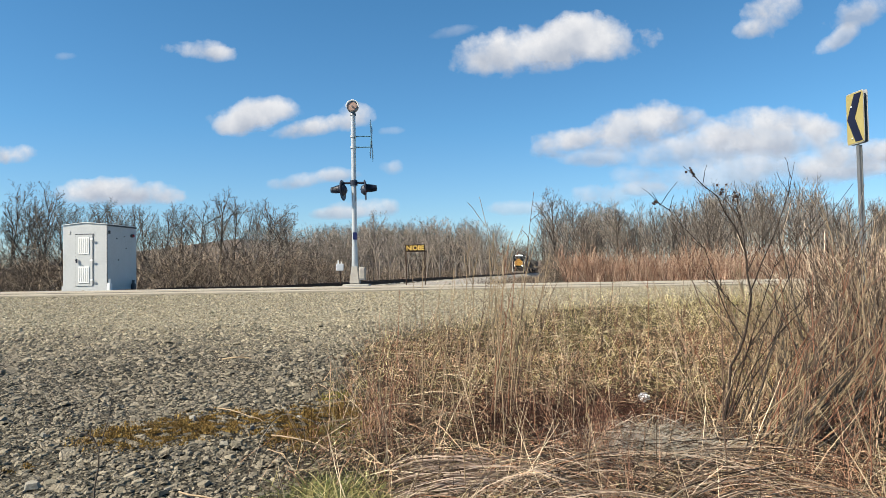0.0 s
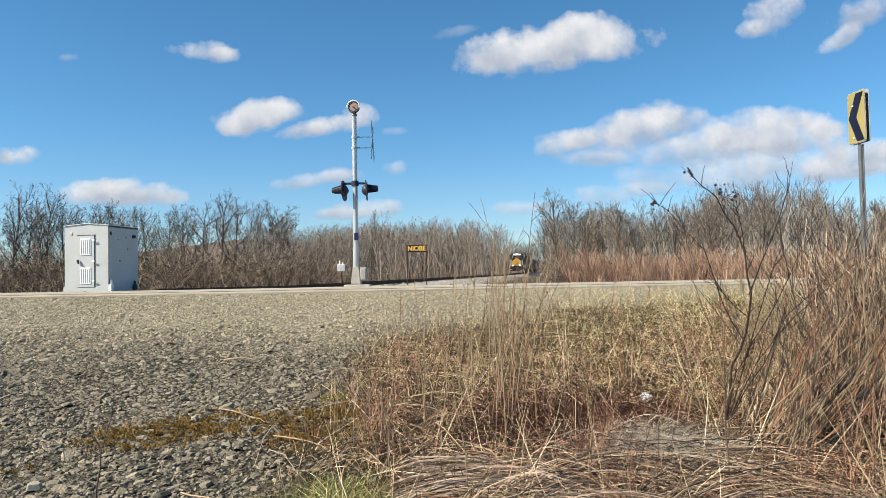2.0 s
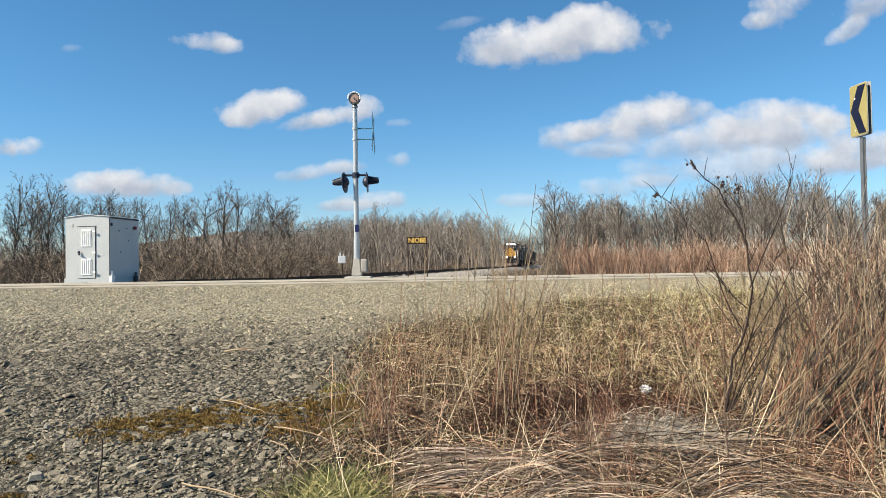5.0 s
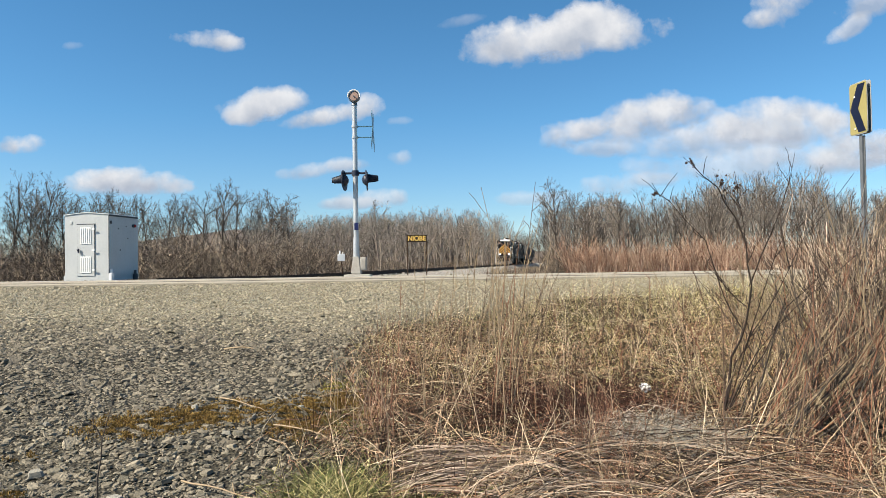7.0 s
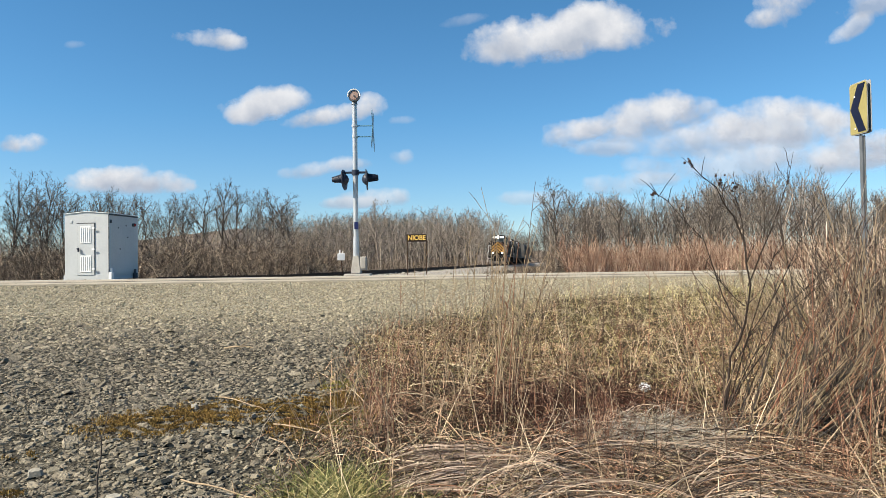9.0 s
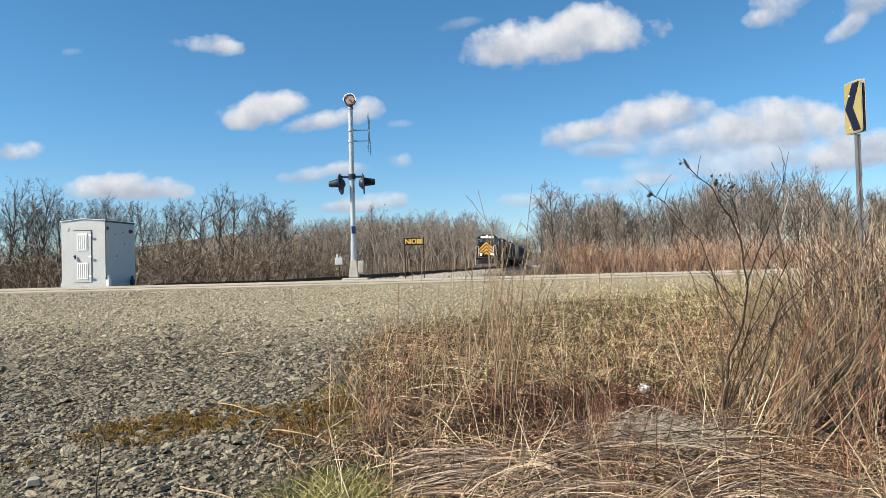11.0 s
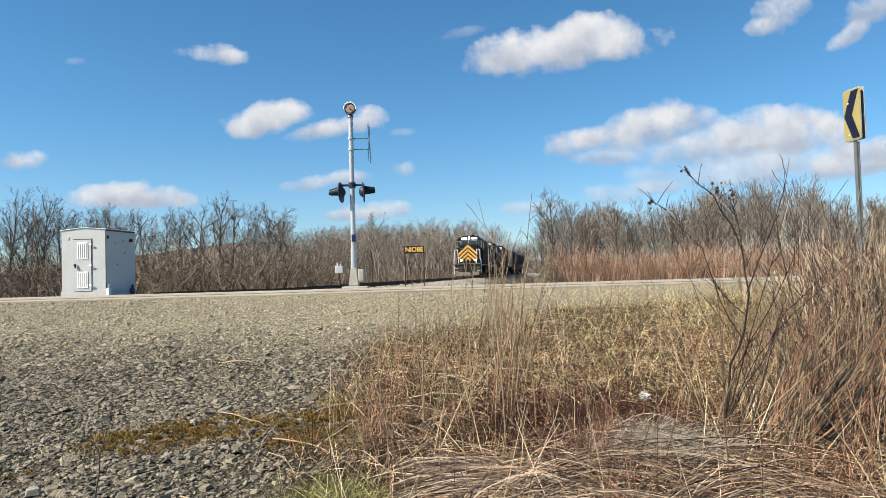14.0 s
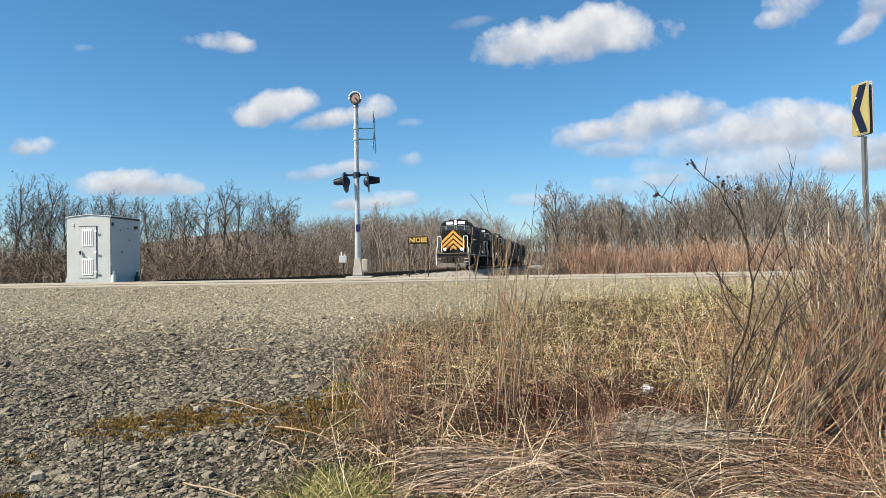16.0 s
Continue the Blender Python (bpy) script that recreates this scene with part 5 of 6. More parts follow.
# moss: very short dense tufts
def moss(name, spots, mat, label, seed, count):
    q = np.random.default_rng(seed)
    xs, ys = [], []
    for cx, cy, rx, ry, share in spots:
        k = int(count * share)
        a, rr = q.uniform(0, 6.3, k), np.sqrt(q.random(k)) * (1 + 0.3 * np.sin(5 * q.uniform(0, 6.3, k)))
        xs.append(cx + rx * rr * np.cos(a))
        ys.append(cy + ry * rr * np.sin(a))
    x, y = np.concatenate(xs), np.concatenate(ys)
    keep = np.sin(x * 19 + 2 * np.sin(y * 13)) * np.sin(y * 23 + 2 * np.sin(x * 11)) > -0.08
    x, y = x[keep], y[keep]
    n = len(x)
    P, R = upright(x, y, q.uniform(0.010, 0.028, n), q.uniform(0, 0.9, n), q.uniform(0, 0.5, n), q.uniform(0.002, 0.0055, n), seed + 1, 3)
    P[..., 2] += 0.034
    V, F = stems_mesh(P, R, 2)
    return tagged(new(name, fast_mesh(name, V, F, mat)), label, "moss", kind="stuff")


moss("moss", [(-2.3, 5.45, 0.45, 0.34, 0.17), (-1.8, 5.7, 0.5, 0.38, 0.22), (-1.0, 5.75, 0.40, 0.62, 0.55), (-2.9, 4.9, 0.14, 0.08, 0.012), (-2.6, 4.2, 0.10, 0.06, 0.008)], M["moss"], "rusty orange moss among the slate", 41, 38000)
moss("moss_cushion", [(-1.0, 6.55, 0.13, 0.15, 1.0)], M["moss_green"], "yellow-green moss cushion", 42, 700)
# short matted straw everywhere in the weeds
x, y, q = weedy(13000, 2.6, 13.3, 51, 0.85)
n = len(x)
P, R = upright(x, y, q.uniform(0.10, 0.34, n), q.uniform(0.1, 0.8, n), q.uniform(0.0, 0.6, n), q.uniform(0.0012, 0.0028, n), 52)
stuff("dead_grass", P, R, 2, M["straw"], "matted straw-coloured dead grass")
# taller tan grass towards the road
x, y, q = weedy(13000, 6.2, 12.7, 53, 0.9)
n = len(x)
P, R = upright(x, y, q.uniform(0.14, 0.48, n), q.uniform(0.0, 0.9, n), q.uniform(0.0, 0.9, n), q.uniform(0.0016, 0.0036, n), 54)
stuff("tall_dead_grass", P, R, 2, M["straw"], "tall straw-coloured dead grass by the road")
# arched russet stems in the foreground
x, y, q = weedy(12500, 2.7, 9.6, 55, 0.85, 0.66, 0.25)
n = len(x)
P, R = lying(x, y, 0.12 + 0.95 * q.random(n) ** 2.4, q.uniform(0.03, 0.26, n) * q.uniform(0.3, 1, n), swath(x, y) + q.normal(0, 0.75, n) + np.where(q.random(n) < 0.5, math.pi, 0), q.uniform(0.0014, 0.0036, n), 56, 6, 0.6)
P += q.normal(0, 0.007, P.shape)
stuff("russet_stems", P, R, 3, M["russet"], "tangled russet dead stems lying over the ground")
x, y, q = weedy(7000, 2.7, 11.8, 57, 0.9, 0.66, 0.25)
n = len(x)
P, R = lying(x, y, 0.14 + 1.1 * q.random(n) ** 2.2, q.uniform(0.04, 0.26, n) * q.uniform(0.4, 1, n), swath(x, y) + q.normal(0, 0.6, n) + np.where(q.random(n) < 0.5, math.pi, 0), q.uniform(0.0015, 0.0038, n), 58, 6, 0.5)
P += q.normal(0, 0.005, P.shape)
stuff("straw_stems", P, R, 3, M["stalk"], "pale dry stalks lying flattened across the weeds")
# upright russet stalks
x, y, q = weedy(1000, 4.2, 11.5, 59, 0.8, 0.68, 0.2)
n = len(x)
P, R = upright(x, y, q.uniform(0.25, 0.7, n), q.uniform(0.0, 0.35, n), q.uniform(-0.1, 0.3, n), q.uniform(0.0016, 0.0036, n), 60, 5)
stuff("upright_stalks", P, R, 3, M["russet"], "upright reddish dead stalks among the grass")
# straight stalks leaning every way
x, y, q = weedy(2600, 3.2, 11.5, 157, 0.85, 0.68, 0.2)
n = len(x)
P, R = upright(x, y, q.uniform(0.25, 0.85, n), q.uniform(0.2, 0.95, n), q.normal(0, 0.08, n), q.uniform(0.0016, 0.0038, n), 158, 5)
stuff("leaning_stalks", P, R, 3, M["stalk"], "straight dry stalks leaning in all directions")
# dark russet tangle in the hollow
q = np.random.default_rng(171)
n = 1300
cx, cy = q.normal(1.05, 0.28, n), q.normal(5.6, 0.24, n)
M["dark_russet"] = material("dark_russet_stems", [(0.008, 0.004, 0.003), (0.045, 0.017, 0.010), (0.20, 0.085, 0.052)], 2, 0.8, per="island")
P, R = lying(cx, cy, q.uniform(0.2, 0.8, n), q.uniform(0.08, 0.36, n) * q.uniform(0.4, 1, n), q.normal(0.1, 0.7, n) + np.where(q.random(n) < 0.5, math.pi, 0), q.uniform(0.0012, 0.0028, n), 172, 6, 0.5)
stuff("russet_tangle", P, R, 3, M["dark_russet"], "dark russet tangle of fine dead stems")
# flattened sheaf of pale stalks
q = np.random.default_rng(61)
n = 150
cx, cy = q.normal(-0.42, 0.06, n), q.uniform(3.95, 4.75, n)
P, R = lying(cx, cy, q.uniform(0.7, 1.35, n), q.uniform(0.03, 0.19, n), q.normal(-0.06, 0.16, n), q.uniform(0.0022, 0.0040, n), 62, 7, 0.28)
M["sheaf"] = material("pale_sheaf_stalks", [(0.018, 0.012, 0.008), (0.15, 0.105, 0.074), (0.74, 0.58, 0.44)], 2, 0.75, per="island")
M["pale_sheaf"] = material("pale_pinkish_stalks", [(0.05, 0.034, 0.025), (0.32, 0.23, 0.175), (0.78, 0.62, 0.50)], 2, 0.75, per="island")
stuff("straw_sheaf", P, R, 3, M["pale_sheaf"], "flattened sheaf of pale dry stalks")
# long grey-tan stalks swept over in flowing bands
q = np.random.default_rng(161)
n = 330
band = q.integers(0, 4, n)
cx = np.array([0.55, 1.25, 1.0, 0.1])[band] + q.normal(0, 0.12, n)
cy = np.array([4.6, 4.9, 3.55, 3.5])[band] + q.normal(0, 0.22, n)
az = np.array([-0.30, -0.22, 0.25, 0.12])[band] + q.normal(0, 0.30, n)
P, R = lying(cx, cy, q.uniform(0.5, 1.7, n), q.uniform(0.05, 0.34, n), az, q.uniform(0.0018, 0.0038, n), 162, 9, 0.35)
stuff("swept_stalks", P, R, 3, M["sheaf"], "long pale stalks swept flat in flowing bands")
# fresh green grass
q = np.random.default_rng(63)
xs, ys = [], []
for gx, gy, sx, sy, k in ((-0.66, 4.0, 0.15, 0.22, 2300), (-0.40, 3.7, 0.2, 0.2, 1100), (-0.75, 5.3, 0.12, 0.25, 260), (-0.10, 3.7, 0.2, 0.2, 350), (1.75, 9.4, 0.35, 0.6, 900), (2.9, 7.6, 0.35, 0.45, 500), (0.8, 7.2, 0.5, 0.6, 350), (2.2, 6.6, 0.4, 0.4, 300)):
    xs.append(q.normal(gx, sx, k))
    ys.append(q.normal(gy, sy, k))
x, y = np.concatenate(xs), np.concatenate(ys)
n = len(x)
P, R = upright(x, y, q.uniform(0.06, 0.22, n), q.uniform(0.1, 0.7, n), q.uniform(0.1, 0.7, n), q.uniform(0.0014, 0.0030, n), 64)
stuff("green_grass", P, R, 2, M["green"], "patches of fresh green grass")
# pale tuft drooping over the green
n = 900
x, y = q.normal(-0.62, 0.16, n), q.normal(3.85, 0.14, n)
P, R = upright(x, y, q.uniform(0.15, 0.36, n), q.uniform(0.2, 0.8, n), q.uniform(0.2, 0.8, n), q.uniform(0.0012, 0.0024, n), 65, 5)
stuff("pale_tuft", P, R, 2, M["straw"], "drooping tuft of pale dead grass")

# bleached grey mat of old grass
n = 650
x, y = q.normal(1.35, 0.22, n), q.normal(4.95, 0.16, n)
P, R = lying(x, y, q.uniform(0.15, 0.4, n), q.uniform(0.16, 0.28, n), q.normal(0.1, 0.5, n), q.uniform(0.0012, 0.0024, n), 66)
M["bleached"] = material("bleached_grass", [(0.22, 0.20, 0.16), (0.42, 0.39, 0.33), (0.66, 0.63, 0.56)], 2, 0.85, per="island")
stuff("bleached_grass", P, R, 2, M["bleached"], "bleached grey mat of old grass")

# thicket of canes: many branching stems
CANE = [shrub_arrays(700 + k, 1.75, 6, 0.42, 0.0026, (2, 4), 3, 0.03, foot=0.12, fork=0.6) for k in range(8)]
q = np.random.default_rng(71)
spots = []
for i in range(115):
    y = q.uniform(5.8, 11.0)
    lo = np.interp(y, [4.5, 6, 8, 11], [2.5, 2.95, 4.0, 5.3])
    x = q.uniform(lo, 0.72 * y + 0.9)
    spots.append((x, y, float(ground_z(x, y)), q.uniform(0, 6.3), q.uniform(0.42, 0.88), 1.0))
scatter("cane_thicket", CANE, spots, M["cane"], "dense thicket of bare grey-brown canes", "thicket")
REDCANE = [shrub_arrays(720 + k, 0.85, 7, 0.20, 0.0016, (2, 4), 2, 0.03) for k in range(4)]
spots = []
for i in range(30):
    y = q.uniform(4.6, 11.5)
    e = float(weed_edge(y))
    x = q.uniform(e + 0.2, 0.66 * y)
    spots.append((x, y, float(ground_z(x, y)), q.uniform(0, 6.3), q.uniform(0.5, 1.05), 1.0))
for cx, cy, k in ((0.86, 4.5, 9), (1.02, 5.0, 7), (-0.42, 5.2, 6), (0.55, 5.6, 5), (-0.35, 6.4, 5), (2.3, 4.0, 5), (0.95, 3.7, 4), (2.9, 6.0, 5)):
    for i in range(k):
        x, y = q.normal(cx, 0.13), q.normal(cy, 0.13)
        spots.append((x, y, float(ground_z(x, y)), q.uniform(0, 6.3), q.uniform(0.35, 0.7), 1.0))
M["redcane"] = material("red_canes", [(0.03, 0.014, 0.009), (0.10, 0.042, 0.026), (0.30, 0.145, 0.088), (0.66, 0.44, 0.30)], 2, 0.7, per="island", spec=0.3, tone=0.9)
scatter("young_canes", REDCANE, spots, M["redcane"], "scattered young reddish canes", "thicket")


def weed_plant(x, y, height, lean, seed, branches=5, mat="cane", bush=False, label="tall dry weed stalk with thin side twigs"):
    """One tall weed: stem plus twigs and seed heads."""
    q = np.random.default_rng(seed)
    base = thing("dead_weed", pose(x, y, float(ground_z(x, y)) - 0.03), label, "weed", "tall dead weeds")
    K = 7
    t = np.linspace(0, 1, K)
    pts = np.stack([lean[0] * height * t ** 1.3, lean[1] * height * t, height * t], 1) + q.normal(0, 0.014, (K, 3)) * t[:, None]
    V, F = [], []
    tube(list(pts), list(np.linspace(0.0054, 0.0021, K) * (1.5 if bush else 1.0)), 5, V, F)
    o = new("stem", fast_mesh("stem", np.array(V), np.array(F), M[mat], True))
    o.parent = base
    for b in range(branches):
        f = q.uniform(0.35, 0.95)
        i = min(int(f * (K - 1)), K - 2)
        a = pts[i] + (pts[i + 1] - pts[i]) * (f * (K - 1) - i)
        ang = q.uniform(0, 6.3)
        ln = height * q.uniform(0.05, 0.15) * (1.3 - f * 0.6)
        d = np.array((math.cos(ang) * 0.7, math.sin(ang) * 0.4, q.uniform(0.5, 1.0)))
        bp = [a + d * ln * s + q.normal(0, 0.006, 3) for s in (0, 0.35, 0.7, 1.0)]
        V, F = [], []
        tube(bp, [0.0032, 0.0028, 0.0023, 0.0018], 4, V, F)
        o = new("twig", fast_mesh("twig", np.array(V), np.array(F), M[mat], True))
        o.parent = base
    return base


for k, (c, yy, top, ln) in enumerate([(880, 6.0, 345, (-0.06, 0)), (902, 6.2, 332, (0.12, 0)), (893, 5.8, 440, (0.06, 0)), (874, 6.6, 455, (-0.03, 0)), (905, 6.4, 420, (0.28, 0)), (868, 6.2, 430, (0.10, 0)), (790, 6.5, 520, (-0.1, 0)), (838, 7.0, 470, (0.12, 0)), (700, 7.5, 505, (0.05, 0)), (760, 7.0, 500, (0.1, 0.05)), (925, 7.2, 440, (0.35, 0)),
                                      (860, 5.5, 500, (0.16, 0)), (815, 5.6, 600, (-0.12, 0)), (1060, 7.5, 500, (0.02, 0)), (1142, 7.2, 470, (0.01, 0)), (1165, 7.4, 505, (-0.02, 0)), (1075, 8.2, 490, (0.05, 0)), (1100, 6.6, 560, (-0.1, 0)),
                                      (1030, 4.3, 690, (0.02, 0)), (1026, 4.1, 735, (0.08, 0)), (955, 4.6, 700, (-0.12, 0)), (820, 4.0, 690, (-0.1, 0)), (1276, 4.0, 580, (-0.02, 0)), (1525, 4.2, 650, (0.04, 0)), (1195, 5.2, 600, (0.2, 0)), (1390, 4.6, 470, (0.22, 0)), (1440, 5.0, 430, (-0.2, 0)), (1490, 5.2, 400, (0.15, 0)), (1420, 5.6, 420, (0.3, 0)),
                                      (690, 5.0, 640, (-0.04, 0)), (662, 6.8, 570, (0.15, 0))]):
    xx = (c - 784) / 1254 * yy
    zt = 1.4 + (482 - top) / 1254 * yy
    hgt = zt - float(ground_z(xx, yy))
    weed_plant(xx, yy, hgt, ln, 800 + k, 3 if hgt < 0.5 else int(q.integers(4, 8)), mat=("stalk", "cane", "russet")[k % 3] if c > 500 else "cane")
q = np.random.default_rng(97)
for k in range(15):
    yy = q.uniform(5.4, 8.0)
    xx = (q.uniform(735, 950) - 784) / 1254 * yy
    hgt = 1.4 + (482 - q.uniform(430, 570)) / 1254 * yy - float(ground_z(xx, yy))
    weed_plant(xx, yy, hgt, (q.normal(0.1, 0.12), q.normal(0, 0.05)), 860 + k, int(q.integers(2, 6)), mat="stalk")
for k in range(16):
    yy = q.uniform(5.0, 6.8)
    xx = (q.uniform(800, 930) - 784) / 1254 * yy
    hgt = 1.4 + (482 - q.uniform(385, 480)) / 1254 * yy - float(ground_z(xx, yy))
    weed_plant(xx, yy, hgt, (q.uniform(-0.04, 0.34), q.normal(0, 0.05)), 930 + k, int(q.integers(3, 7)), mat="stalk", label="tall pale dry weed stalk with thin side twigs")
# dead grass along the foot of the ballast
n = 3800
d = q.uniform(52, 130, n)
u = q.uniform(3.6, 9.5, n)
x, y = TRACK_X0 + TRACK_SLOPE * d + u, d
P, R = upright(x, y, q.uniform(0.3, 0.85, n), q.uniform(0, 0.4, n), q.uniform(0, 0.5, n), q.uniform(0.006, 0.014, n), 67)
V, F = stems_mesh(P, R, 2)
tagged(new("trackside_grass", fast_mesh("trackside_grass", V, F, M["brush"])), "dead grass along the foot of the ballast", "grass", kind="stuff")

# ---- tall shrub with dried seed heads ----


def build_shrub():
    x0, y0 = 2.06, 5.0
    base = thing("tall_shrub", pose(x0, y0, float(ground_z(x0, y0)) - 0.03), "tall bare shrub with dried brown seed heads", "shrub")
    q = np.random.default_rng(91)
    k = y0 / 1254

    def at(c, row, dy=0.0):
        return np.array([(c - (row - 482) * 0.0175 - 784) * k - x0, dy, (482 - row - (c - 784) * 0.0175) * k + 1.4 - float(ground_z(x0, y0)) + 0.03])
    limbs = [
        ([(1282, 745), (1296, 650), (1312, 590), (1322, 520), (1316, 450), (1298, 400), (1262, 350), (1213, 306)], 0.011, True),
        ([(1322, 520), (1338, 470), (1365, 400), (1392, 340), (1408, 282)], 0.006, False),
        ([(1316, 450), (1308, 400), (1304, 370), (1303, 345)], 0.004, True),
        ([(1298, 400), (1286, 370), (1276, 336)], 0.004, True),
        ([(1285, 745), (1300, 660), (1320, 610), (1360, 540), (1420, 440), (1502, 322)], 0.007, False),
        ([(1286, 745), (1310, 690), (1342, 640), (1390, 560), (1450, 500), (1530, 430)], 0.006, False),
        ([(1282, 742), (1302, 690), (1330, 560), (1362, 470), (1440, 380)], 0.006, False),
        ([(1316, 560), (1290, 530), (1258, 505), (1228, 470)], 0.005, False),
        ([(1310, 600), (1280, 540), (1235, 440), (1180, 370), (1157, 356)], 0.005, True),
        ([(1290, 740), (1330, 640), (1400, 560), (1500, 470), (1560, 440)], 0.005, False),
    ]
    tips = []
    M["shrub_bark"] = material("dark_shrub_bark", [(0.018, 0.012, 0.010), (0.065, 0.045, 0.035)], 6, 0.9, bump=0.3)
    for pts, rad, head in limbs:
        line = [at(c, r, 0.05 * math.sin(c * 0.05) + q.normal(0, 0.02)) for c, r in pts]
        fine = []
        for a, b in zip(line, line[1:]):
            for s in (0.0, 0.5):
                fine.append(a + (b - a) * s + q.normal(0, 0.006, 3))
        fine.append(line[-1])
        n = len(fine)
        V, F = [], []
        tube(fine, [0.85 * rad * (1 - 0.74 * i / (n - 1)) for i in range(n)], 6, V, F)
        o = new("limb", fast_mesh("limb", np.array(V), np.array(F), M["shrub_bark"], True))
        o.parent = base
        if head:
            tips.append(fine[-1])
        for j in range(max(6, n)):
            i = int(q.integers(n // 3, n - 1))
            d = (fine[i + 1] - fine[i]) / np.linalg.norm(fine[i + 1] - fine[i]) + np.array((q.normal(0, 0.7), q.normal(0, 0.4), q.uniform(0, 0.7)))
            d /= np.linalg.norm(d)
            ln = q.uniform(0.06, 0.22)
            V, F = [], []
            tube([fine[i] + d * ln * s + q.normal(0, 0.005, 3) for s in (0, 0.4, 0.7, 1)], [0.0026, 0.0022, 0.0018, 0.0014], 4, V, F)
            tw = new("twig", fast_mesh("twig", np.array(V), np.array(F), M["shrub_bark"], True))
            tw.parent = base
    # straight pale shoots fanned out from the foot
    for j in range(26):
        a = q.uniform(-0.25, 1.0)
        d = np.array((a, q.normal(0.0, 0.25), 0.75))
        d /= np.linalg.norm(d)
        foot = np.array((q.uniform(-0.06, 0.42), q.normal(0, 0.12), 0.02))
        ln = q.uniform(0.25, 0.8)
        V, F = [], []
        tube([foot + d * ln * s + q.normal(0, 0.006, 3) * s for s in (0, 0.3, 0.65, 1)], [0.0046, 0.0042, 0.0034, 0.002], 5, V, F)
        o = new("shoot", fast_mesh("shoot", np.array(V), np.array(F), M["stalk"], True))
        o.parent = base
    M["seed"] = material("dry_seed_head", [(0.035, 0.02, 0.015), (0.09, 0.05, 0.035)], 60, 0.95, bump=0.8, bump_scale=200)
    for tip in tips:
        for j in range(6):
            bm = bmesh.new()
            bmesh.ops.create_icosphere(bm, subdivisions=2, radius=q.uniform(0.006, 0.011))
            for v in bm.verts:
                v.co *= q.uniform(0.75, 1.25)
            p = tip + q.normal(0, 0.014, 3) * (1, 1, 1.7)
            part("seed_head", bm, M["seed"], base, "dried brown seed head", m=Matrix.Translation(p))
    return base


shrub = build_shrub()


def cane_clump(x0, y0, count, seed, lean, reach):
    """Straight canes fanned out from one foot, each with a few side twigs."""
    q = np.random.default_rng(seed)
    base = thing("cane_clump", pose(x0, y0, float(ground_z(x0, y0)) - 0.03), "fan of straight bare canes rising from the weeds", "shrub", "cane clumps")
    for j in range(count):
        mat = M[("stalk", "stalk", "stalk", "cane", "bark", "bark", "redcane")[int(q.integers(0, 7))]]
        a = q.normal(lean, 0.42)
        d = np.array((a, q.normal(-0.05, 0.22), 1.0))
        d /= np.linalg.norm(d)
        foot = np.array((q.normal(0, 0.16), q.normal(0, 0.14), 0.02))
        ln = reach * q.uniform(0.45, 1.0)
        bow = q.normal(0, 0.05, 3) * ln
        pts = [foot + d * ln * s + bow * s * s + q.normal(0, 0.006, 3) * s for s in (0, 0.2, 0.4, 0.6, 0.8, 1)]
        rad = q.uniform(0.0034, 0.0066)
        V, F = [], []
        tube(pts, list(rad * np.array((1, 0.92, 0.82, 0.7, 0.55, 0.35))), 5, V, F)
        cane = new("cane", fast_mesh("cane", np.array(V), np.array(F), mat, True))
        cane.parent = base
        for t in range(int(q.integers(2, 6))):
            i = int(q.integers(2, 5))
            e = d + np.array((q.normal(0, 0.5), q.normal(0, 0.4), q.uniform(0, 0.3)))
            e /= np.linalg.norm(e)
            tl = ln * q.uniform(0.08, 0.25)
            V, F = [], []
            tube([pts[i] + e * tl * s + q.normal(0, 0.004, 3) * s for s in (0, 0.5, 1)], [rad * 0.5, rad * 0.42, rad * 0.3], 4, V, F)
            tw = new("twig", fast_mesh("twig", np.array(V), np.array(F), mat, True))
            tw.parent = cane
    return base


clumps = []
for k, (x, y, count, lean, reach) in enumerate([(2.12, 5.1, 34, 0.50, 1.5), (2.35, 5.0, 30, 0.75, 1.5), (2.5, 5.6, 26, 0.3, 1.6), (2.75, 5.3, 26, 0.35, 1.7), (3.1, 5.2, 26, 0.15, 1.75), (3.3, 4.7, 18, -0.05, 1.5), (2.9, 4.6, 8, 0.5, 1.0), (3.6, 5.6, 22, -0.2, 1.8), (2.95, 5.8, 24, 0.1, 1.8), (3.45, 6.2, 26, 0.1, 1.9), (4.0, 6.4, 24, -0.1, 1.9)]):
    clumps.append(cane_clump(x, y, count, 1400 + k, lean, reach))


def build_sapling():
    """Thin forked sapling on the bank."""
    x0, y0 = -1.90, 3.9
    k = y0 / 1254
    g = float(ground_z(x0, y0))
    base = thing("sapling", pose(x0, y0, g - 0.02), "thin dark forked sapling without leaves on the gravel", "sapling")
    q = np.random.default_rng(191)

    def at(c, row):
        return np.array([(c - (row - 482) * 0.0175 - 784) * k - x0, q.normal(0, 0.01), (482 - row - (c - 784) * 0.0175) * k + 1.4 - g + 0.02])
    for pts, rad in (([(172, 905), (174, 860), (178, 825), (181, 790)], 0.0058), ([(181, 790), (190, 765), (197, 735), (201, 700)], 0.0036), ([(180, 795), (168, 772), (150, 764), (127, 752)], 0.0034), ([(168, 772), (166, 755), (160, 742)], 0.002)):
        V, F = [], []
        line = [at(*p) for p in pts]
        tube(line, list(np.linspace(rad, rad * 0.6, len(line))), 6, V, F)
        o = new("stem" if rad > 0.005 else "twig", fast_mesh("stem", np.array(V), np.array(F), M["bark"], True))
        o.parent = base


build_sapling()


